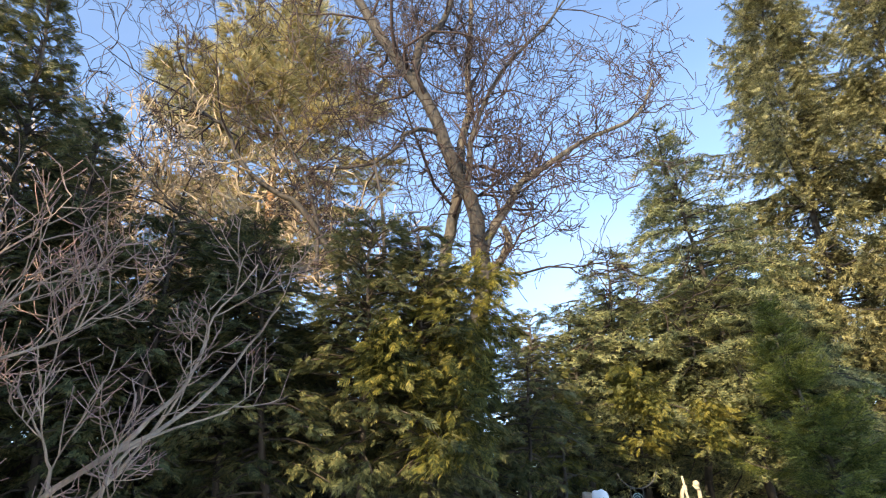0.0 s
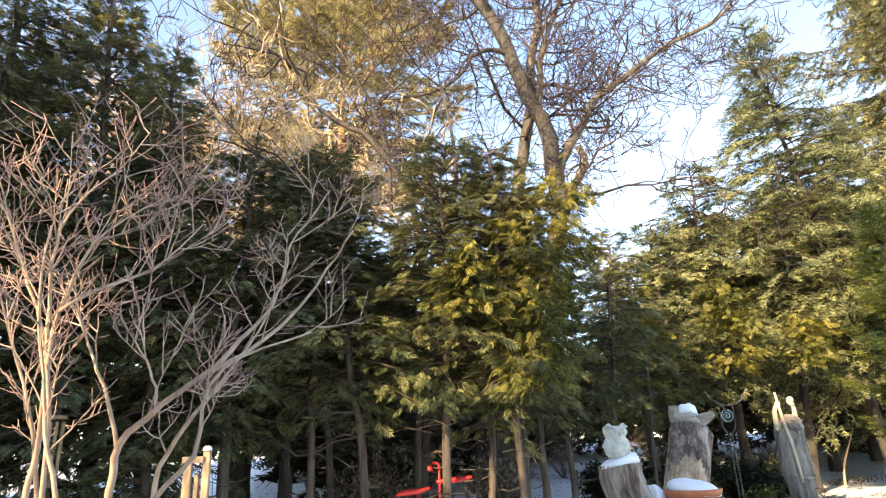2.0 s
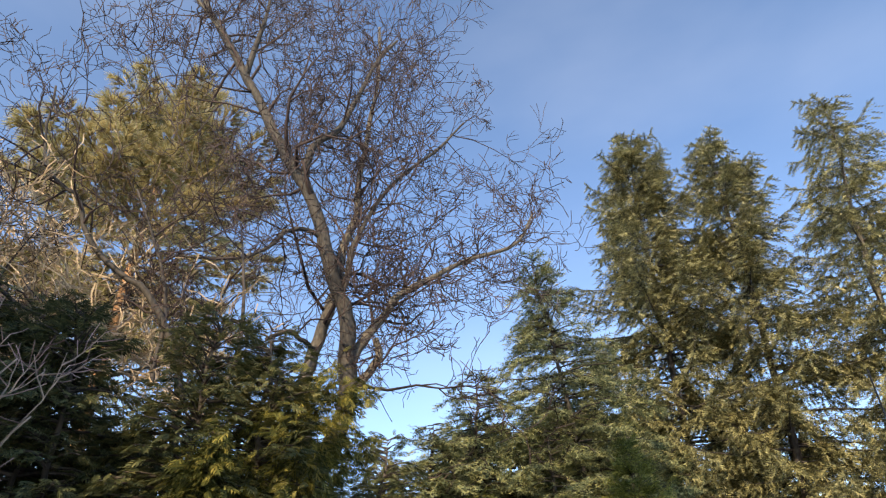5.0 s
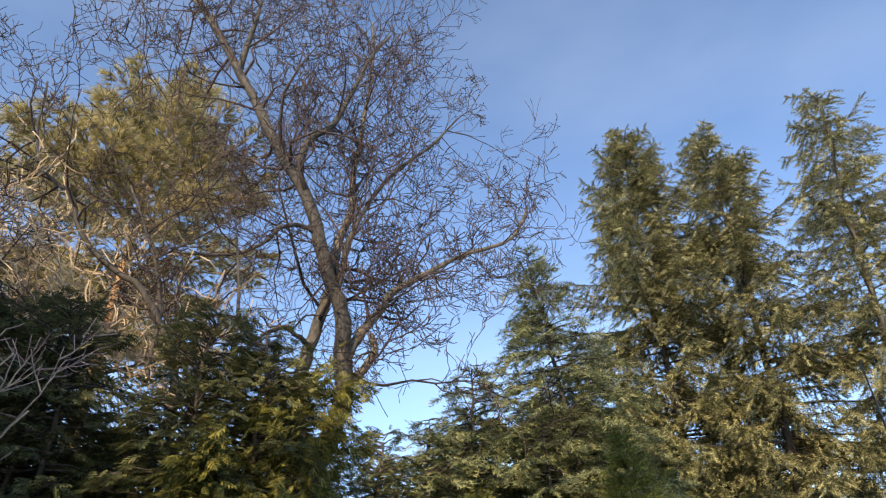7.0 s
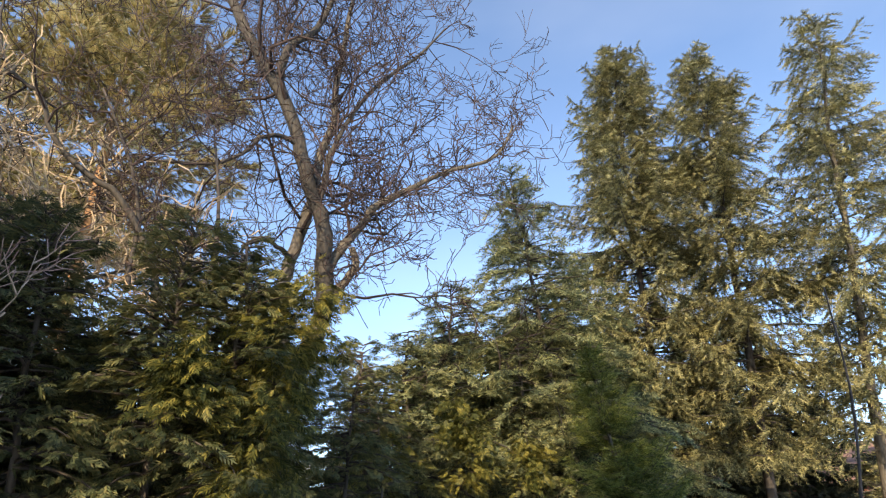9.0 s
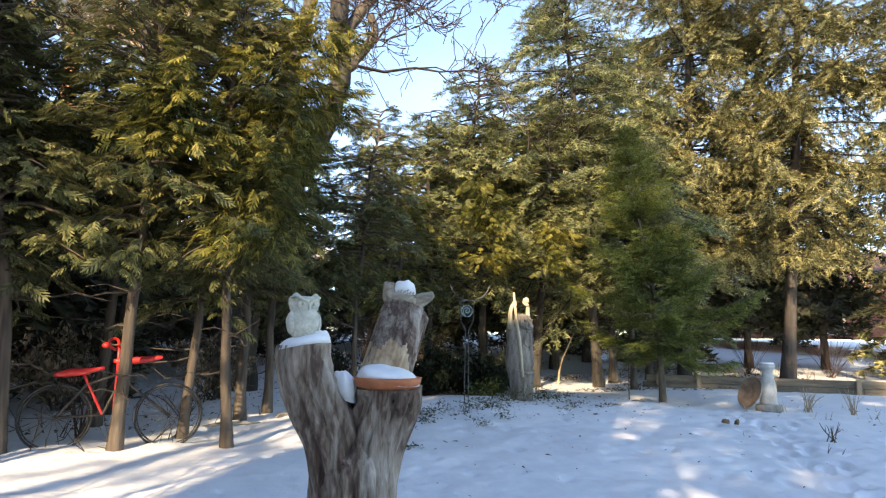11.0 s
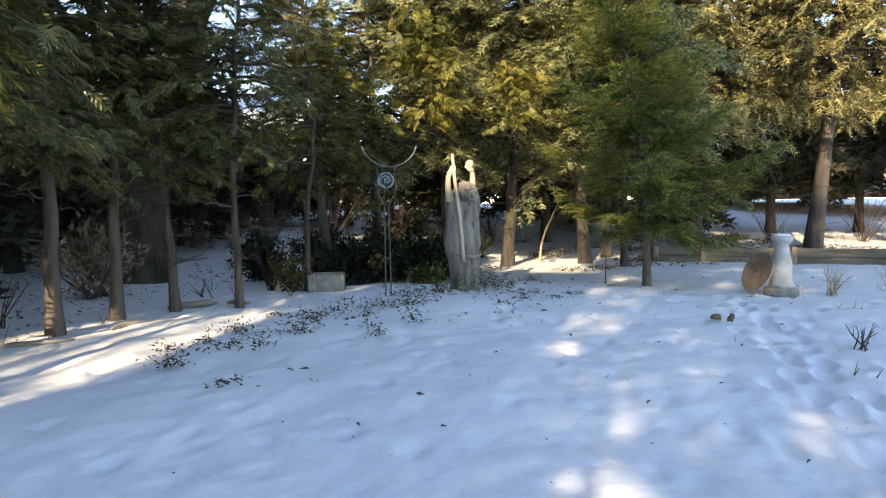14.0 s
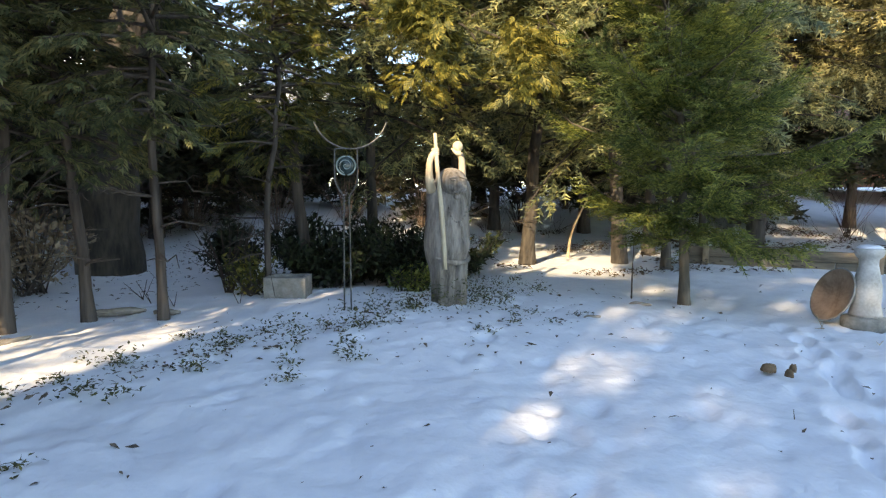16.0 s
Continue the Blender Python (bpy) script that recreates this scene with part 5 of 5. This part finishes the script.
# ---- evergreen shrubs, ground cover, litter ----
def leaf_shrub(name, x, y, w, h, seed, mat, label, n=1400, size=(0.07, 0.13)):
    rng = np.random.RandomState(seed)
    e = empty(name, x, y, ground_z(x, y))
    lines = []
    P, W = [], []
    for k in range(26):
        a, t = rng.rand() * 6.28, rng.rand() ** 0.6
        tip = np.array((w * t * math.cos(a), w * 0.7 * t * math.sin(a), h * (0.45 + 0.55 * rng.rand()) * (1 - 0.35 * t)))
        line = curve_points(((0.1 * rng.randn(), 0.1 * rng.randn(), -0.05), tip * np.array((0.6, 0.6, 0.5)), tip), 8)
        lines.append((line, np.linspace(0.012, 0.004, 8)))
        m = n // 26
        f = 0.35 + 0.65 * rng.rand(m)
        i = np.minimum((f * 7).astype(int), 7)
        P.append(line[i] + 0.06 * rng.randn(m, 3))
        W.append(rng.randn(m, 3) + np.array((0, 0, 0.1)) + 0.8 * tip)
    P, W = np.vstack(P), np.vstack(W)
    put("stem_mass", tube_mesh("stem_mass", lines, BARK, 5), e, kind="stuff")
    U = np.array((0, 0, 1.0)) + 0.6 * rng.randn(len(P), 3)
    put("foliage", sown("foliage", LEAF, P, W, U, size[0] + (size[1] - size[0]) * rng.rand(len(P)), mat), e, kind="stuff")
    return tagged(e, label, "shrub", "evergreen shrubs")


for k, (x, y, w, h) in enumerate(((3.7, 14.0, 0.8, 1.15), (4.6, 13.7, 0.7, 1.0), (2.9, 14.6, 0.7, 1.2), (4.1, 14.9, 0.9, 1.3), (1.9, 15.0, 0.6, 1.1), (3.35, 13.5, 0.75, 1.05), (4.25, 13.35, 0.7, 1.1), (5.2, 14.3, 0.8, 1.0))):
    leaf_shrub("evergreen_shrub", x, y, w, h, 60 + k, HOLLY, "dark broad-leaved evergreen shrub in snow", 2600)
leaf_shrub("low_bush", 4.25, 12.75, 0.35, 0.45, 70, SPRUCE_YOUNG, "small bright green bush behind the carving", 700, (0.05, 0.09))
leaf_shrub("low_bush", 2.25, 13.1, 0.35, 0.75, 71, CEDAR_GOLD, "small yellowish bush beside the planter", 700, (0.05, 0.10))
leaf_shrub("dry_leaf_bush", -0.5, 13.9, 0.9, 1.5, 72, DRY, "bush that keeps its dry tan leaves", 1100, (0.08, 0.14))
leaf_shrub("dry_leaf_bush", -2.6, 12.6, 1.0, 1.6, 73, DRY, "bush that keeps its dry tan leaves", 1100, (0.08, 0.14))


def twiggy(x, y, n, h, spread, seed, mat, label, name="twiggy_shrub"):
    rng = np.random.RandomState(seed)
    lines = []
    for k in range(n):
        a = rng.rand() * 6.28
        d = np.array((math.cos(a), math.sin(a), 0))
        t = spread * rng.rand()
        lines.append((curve_points(((0.04 * rng.randn(), 0.04 * rng.randn(), -0.05), d * t * 0.5 + (0, 0, h * 0.5), d * t + (0, 0, h * (0.7 + 0.4 * rng.rand()))), 7), np.linspace(0.009, 0.003, 7)))
        for j in range(3):
            o = lines[-1][0][3 + j] if lines[-1][0].shape[0] > 3 + j else d
            v = d * 0.4 + rng.randn(3) * 0.5 + (0, 0, 0.7)
            if j < 3:
                lines.append((np.array((o, o + v * h * 0.12, o + v * h * 0.25)), (0.005, 0.004, 0.002)))
    put(name, tube_mesh(name, lines, mat, 4), label=label, category="shrub", at=pose(x, y, ground_z(x, y)))


twiggy(1.95, 13.4, 16, 0.95, 0.55, 1, TWIG, "leafless twiggy shrub standing in snow")
twiggy(8.85, 9.75, 14, 0.4, 0.3, 2, TWIG_DEAD, "dry weed stalks in the snow by the pedestal", "dry_weeds")
twiggy(9.3, 9.3, 9, 0.45, 0.25, 3, TWIG_DEAD, "dry weed stalks in the snow by the pedestal", "dry_weeds")
twiggy(6.7, 7.7, 7, 0.22, 0.2, 4, DARK_LITTER, "dark dry weed stalks in trodden snow", "dry_weeds")
twiggy(-0.9, 11.2, 10, 0.5, 0.6, 5, TWIG, "tangle of leafless stems in snow below the hedge")
twiggy(-1.9, 9.9, 14, 0.9, 0.7, 6, TWIG, "tangle of leafless stems in snow below the hedge")
twiggy(-3.0, 9.6, 14, 1.1, 0.8, 7, TWIG, "tangle of leafless stems in snow below the hedge")
twiggy(-4.6, 9.8, 14, 1.2, 0.8, 8, TWIG, "tangle of leafless stems in snow below the hedge")


def ground_cover(x, y, rx, ry, n, seed, label, h=0.16, size=(0.028, 0.055)):
    rng = np.random.RandomState(seed)
    P, W = [], []
    for k in range(max(4, n // 14)):
        a, t = rng.rand() * 6.28, math.sqrt(rng.rand())
        cx, cy = rx * t * math.cos(a), ry * t * math.sin(a)
        z = ground_z(x + cx, y + cy) - ground_z(x, y)
        hh = h * (0.4 + 0.8 * rng.rand())
        m = 14
        P.append(np.stack((cx + 0.05 * rng.randn(m), cy + 0.05 * rng.randn(m), z + hh * rng.rand(m)), 1))
        W.append(rng.randn(m, 3) * (1, 1, 0.5) + (0, 0, 0.3))
    P, W = np.vstack(P), np.vstack(W)
    put("ground_cover", sown("ground_cover", LEAF, P, W, np.array((0, 0, 1.0)) + 0.5 * rng.randn(len(P), 3), size[0] + (size[1] - size[0]) * rng.rand(len(P)), VINCA), label=label, category="ground cover", kind="stuff", at=pose(x, y, ground_z(x, y)))


for k, (x, y, rx, ry, n, h) in enumerate(((1.4, 10.2, 0.28, 0.16, 170, 0.12), (2.0, 10.75, 0.3, 0.12, 120, 0.1), (1.75, 9.5, 0.1, 0.06, 40, 0.07), (2.9, 10.9, 0.55, 0.35, 260, 0.13), (3.3, 9.95, 0.13, 0.1, 130, 0.2), (2.75, 9.85, 0.1, 0.08, 50, 0.12),
                                          (3.7, 11.3, 0.5, 0.3, 300, 0.16), (4.5, 11.45, 0.45, 0.25, 420, 0.28), (4.9, 11.7, 0.5, 0.3, 240, 0.14), (5.4, 12.3, 0.7, 0.5, 300, 0.10), (5.0, 10.9, 0.5, 0.3, 120, 0.06), (5.6, 13.2, 0.6, 0.3, 240, 0.14), (2.2, 10.3, 0.4, 0.15, 100, 0.10),
                                          (0.89, 9.58, 0.16, 0.08, 90, 0.10), (0.96, 9.1, 0.2, 0.1, 110, 0.09), (1.26, 9.79, 0.14, 0.06, 60, 0.08), (1.48, 9.56, 0.08, 0.06, 42, 0.1), (2.13, 9.94, 0.12, 0.08, 70, 0.11), (2.41, 10.53, 0.2, 0.1, 90, 0.10), (2.78, 9.58, 0.09, 0.05, 42, 0.07), (2.85, 10.33, 0.1, 0.07, 70, 0.2), (3.87, 11.41, 0.3, 0.15, 200, 0.2), (3.64, 10.82, 0.25, 0.12, 120, 0.08), (4.53, 10.44, 0.1, 0.06, 42, 0.05), (5.8, 10.93, 0.16, 0.06, 56, 0.04), (1.5, 8.5, 0.12, 0.06, 42, 0.04))):
    ground_cover(x, y, rx, ry, n, 200 + k, "patch of low leafy ground cover poking through snow", h)


def litter():
    """Bits of bark, leaf and twig strewn over the snow."""
    rng = np.random.RandomState(12)
    P, S = [], []
    for k in range(700):                     # a band of it follows the crest of the rise
        f = rng.rand()
        x, y = (1.0 + 9.5 * rng.rand(), 4.5 + 8.5 * rng.rand()) if k < 260 else (4.8 + 1.1 * rng.randn(), 11.1 + 0.7 * rng.randn()) if k < 480 else (0.8 + 3.1 * f + 0.12 * rng.randn(), 9.3 + 2.1 * f + 0.14 * rng.randn())
        P.append((x, y, ground_z(x, y) + 0.022))
        S.append((0.018 + 0.05 * rng.rand() ** 3) if k < 260 else 0.02 + 0.04 * rng.rand())
    P, S = np.array(P), np.array(S)
    U = np.array((0, 0, 1.0)) + 0.4 * rng.randn(len(P), 3)
    W = rng.randn(len(P), 3) * (1, 1, 0.15)
    put("leaf_litter", sown("leaf_litter", LEAF, P, W, U, S * 1.4, DARK_LITTER), label="dark bits of leaf and bark strewn on snow", category="litter", kind="stuff")


litter()


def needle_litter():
    """Fallen needles, leaves and bark that hide most of the snow under the trees; their dark colour also stands in for
    shade there.
    """
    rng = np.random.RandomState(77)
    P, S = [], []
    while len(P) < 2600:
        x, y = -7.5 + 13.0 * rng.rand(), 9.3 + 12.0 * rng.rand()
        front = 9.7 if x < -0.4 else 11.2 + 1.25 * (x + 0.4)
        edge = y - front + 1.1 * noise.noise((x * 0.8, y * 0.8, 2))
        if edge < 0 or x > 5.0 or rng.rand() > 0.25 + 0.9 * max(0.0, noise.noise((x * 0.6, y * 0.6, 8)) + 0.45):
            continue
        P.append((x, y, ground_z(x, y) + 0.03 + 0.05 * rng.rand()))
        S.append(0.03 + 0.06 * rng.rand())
    # right side: litter that also darkens sunlit snow in place of shade
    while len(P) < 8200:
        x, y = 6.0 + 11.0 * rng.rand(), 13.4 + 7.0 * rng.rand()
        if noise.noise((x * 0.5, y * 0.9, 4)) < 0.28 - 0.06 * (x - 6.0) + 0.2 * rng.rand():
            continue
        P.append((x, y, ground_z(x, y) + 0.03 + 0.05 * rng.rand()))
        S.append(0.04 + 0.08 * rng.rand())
    P, S = np.array(P), np.array(S)
    U = np.array((0, 0, 1.0)) + 0.45 * rng.randn(len(P), 3)
    W = rng.randn(len(P), 3) * (1, 1, 0.15)
    put("needle_litter", sown("needle_litter", LEAF, P, W, U, S, DARK_LITTER), label="dark fallen needles and leaves that also stand in for shade under the trees", category="litter", kind="stuff")


needle_litter()
for k, (x, y, s) in enumerate(((6.35, 9.05, 0.065), (6.52, 9.0, 0.04), (6.40, 8.90, 0.04))):
    me = bm_mesh("fallen_leaf", snow_heap(s, s * 0.7, 0.05, (0, 0, 0), 70 + k), DEAD_LEAF)
    put("fallen_leaf", me, label="curled tan leaf lying on the snow", category="leaf", group="fallen leaves", at=pose(x, y, ground_z(x, y) + 0.02, 8, 5, 40 * k))


def ground_log(x, y, ln, r, rz, seed):
    bm = wood_log(((-ln / 2, 0, 0), (-ln * 0.2, 0.02, r * 0.3), (ln * 0.25, -0.03, r * 0.2), (ln / 2, 0, 0)), (r * 0.5, r, r * 0.9, r * 0.4), 14, 16, seed, 0.15, 0.2)
    put("fallen_branch", bm_mesh("fallen_branch", bm, GREY_DRIFT), label="weathered piece of wood lying in the snow", category="branch", group="fallen wood", at=pose(x, y, ground_z(x, y) + 0.02, 0, 0, rz))


for k, (x, y, ln, r, rz) in enumerate(((0.95, 12.15, 0.6, 0.05, 20), (1.5, 12.0, 0.28, 0.04, -10), (0.4, 11.0, 0.5, 0.03, 60), (5.75, 10.75, 0.2, 0.02, 10), (6.6, 11.3, 0.24, 0.03, -20), (-0.3, 10.3, 0.7, 0.03, 15))):
    ground_log(x, y, ln, r, rz, 80 + k)


# ---- slender stems and poles ----
def sapling(name, pts, r, mat, label, category="sapling"):
    x, y, _ = pts[0]
    g = [(p[0] - x, p[1] - y, p[2]) for p in pts]
    put(name, tube_mesh(name, [(curve_points(g, 14), np.linspace(r, r * 0.35, 14))], mat, 8), label=label, category=category, at=pose(x, y, ground_z(x, y) - 0.05))


sapling("dead_sapling", ((8.04, 7.8, 0), (7.95, 7.5, 1.6), (8.07, 7.15, 3.4), (8.2, 7.1, 5.2)), 0.032, BARK, "thin dead sapling leaning over the snow")
sapling("bent_sapling", ((8.0, 16.4, 0), (8.05, 16.3, 0.6), (8.4, 16.2, 1.4)), 0.035, TWIG_DEAD, "short bent sapling in the snow")
sapling("garden_cane", ((6.75, 11.75, 0), (6.75, 11.75, 0.35), (6.76, 11.75, 0.7)), 0.012, BARK, "thin garden cane stuck in the snow", "cane")
e = empty("crook_pole", 6.55, 6.6, ground_z(6.5, 6.6) - 0.05)
put("pole", tube_mesh("pole", [(curve_points(((-0.15, 0, 0), (0.05, 0, 0.6), (0.1, 0, 1.2), (0.08, 0, 1.85)), 20), [0.017] * 20)], IRON, 8), e)
put("hook", tube_mesh("hook", [(curve_points(((0.08, 0, 1.85), (0.12, 0, 1.92), (0.35, 0, 1.93), (0.6, 0, 1.9)), 16), [0.014] * 16)], IRON, 8), e)
tagged(e, "black iron crook pole stuck in the snow", "pole")

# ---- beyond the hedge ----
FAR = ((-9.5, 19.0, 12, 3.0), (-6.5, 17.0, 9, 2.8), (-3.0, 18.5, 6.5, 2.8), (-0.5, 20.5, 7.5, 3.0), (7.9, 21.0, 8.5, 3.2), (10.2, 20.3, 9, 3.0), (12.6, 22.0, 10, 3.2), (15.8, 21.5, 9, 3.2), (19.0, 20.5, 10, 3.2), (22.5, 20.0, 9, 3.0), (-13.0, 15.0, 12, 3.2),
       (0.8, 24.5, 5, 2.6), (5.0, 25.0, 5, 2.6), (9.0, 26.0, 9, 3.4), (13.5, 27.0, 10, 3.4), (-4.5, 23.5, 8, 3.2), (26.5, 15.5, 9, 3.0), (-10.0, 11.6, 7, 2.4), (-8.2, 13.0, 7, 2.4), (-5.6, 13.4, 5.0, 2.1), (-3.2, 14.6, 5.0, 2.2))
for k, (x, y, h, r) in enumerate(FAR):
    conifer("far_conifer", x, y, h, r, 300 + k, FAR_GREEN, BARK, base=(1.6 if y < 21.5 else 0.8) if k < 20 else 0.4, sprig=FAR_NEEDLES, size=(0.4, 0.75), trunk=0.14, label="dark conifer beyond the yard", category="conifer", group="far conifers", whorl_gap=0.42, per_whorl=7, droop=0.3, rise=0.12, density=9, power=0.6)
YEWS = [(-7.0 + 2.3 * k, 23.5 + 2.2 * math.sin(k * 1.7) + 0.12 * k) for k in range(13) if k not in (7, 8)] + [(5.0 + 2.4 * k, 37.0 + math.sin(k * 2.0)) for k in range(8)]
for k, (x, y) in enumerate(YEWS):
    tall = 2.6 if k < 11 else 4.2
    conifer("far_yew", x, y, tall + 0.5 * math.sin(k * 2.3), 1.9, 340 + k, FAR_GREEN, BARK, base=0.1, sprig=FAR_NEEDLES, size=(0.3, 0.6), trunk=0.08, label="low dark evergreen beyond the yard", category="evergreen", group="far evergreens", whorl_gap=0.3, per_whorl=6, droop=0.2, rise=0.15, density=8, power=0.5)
for k, (x, y, hh, r) in enumerate(((21.0, 15.6, 4.0, 2.0), (24.5, 17.2, 5.5, 2.4))):
    conifer("far_conifer", x, y, hh, r, 360 + k, SPRUCE, BARK, base=0.5, sprig=FAR_NEEDLES, size=(0.3, 0.6), trunk=0.1, label="conifer beside the neighbouring house", category="conifer", group="far conifers", whorl_gap=0.4, per_whorl=6, droop=0.3, rise=0.15, density=9, power=0.6)
house("neighbour_house", -3.0, 30.5, 4, 13.0, 7.0, 2.9, 1.9, HOUSE_DARK, SHINGLE, "dark brown neighbouring house with a snowy roof", ((-3.0, 1.6, 1.2, 1.1), (1.5, 1.6, 1.6, 1.1), (4.4, 1.4, 0.9, 1.9)), True)
house("neighbour_house", 30.5, 25.5, -38, 14.0, 8.0, 2.2, 2.2, HOUSE_BRICK, SHINGLE, "red brick house with a brown roof and white trim", ((-4.0, 1.3, 1.4, 1.0), (-1.2, 1.1, 1.0, 1.8), (2.0, 1.3, 1.8, 1.0), (5.0, 1.3, 1.2, 1.0)), base=1.5)
for k, (x, y) in enumerate(((15.5, 20.0), (19.5, 17.5), (22.5, 17.0), (8.5, 20.5), (17.2, 18.8))):
    twiggy(x, y, 26, 1.6, 1.5, 400 + k, TWIG, "leafless hedge shrub beyond the yard")
FAR_TWIG = material("far_twig", (0.10, 0.07, 0.05), (0.24, 0.17, 0.13), scale=4, bump=0.0, island=0.3)
for k, (x, y) in enumerate(((-3.5, 21.6), (-1.6, 20.8), (0.2, 21.4), (2.2, 21.0), (4.0, 21.8), (6.0, 21.5), (11.5, 24.5), (13.0, 22.5))):
    twiggy(x, y, 34, 1.5, 1.5, 420 + k, FAR_TWIG, "brown leafless shrub standing in snow beyond the hedge")
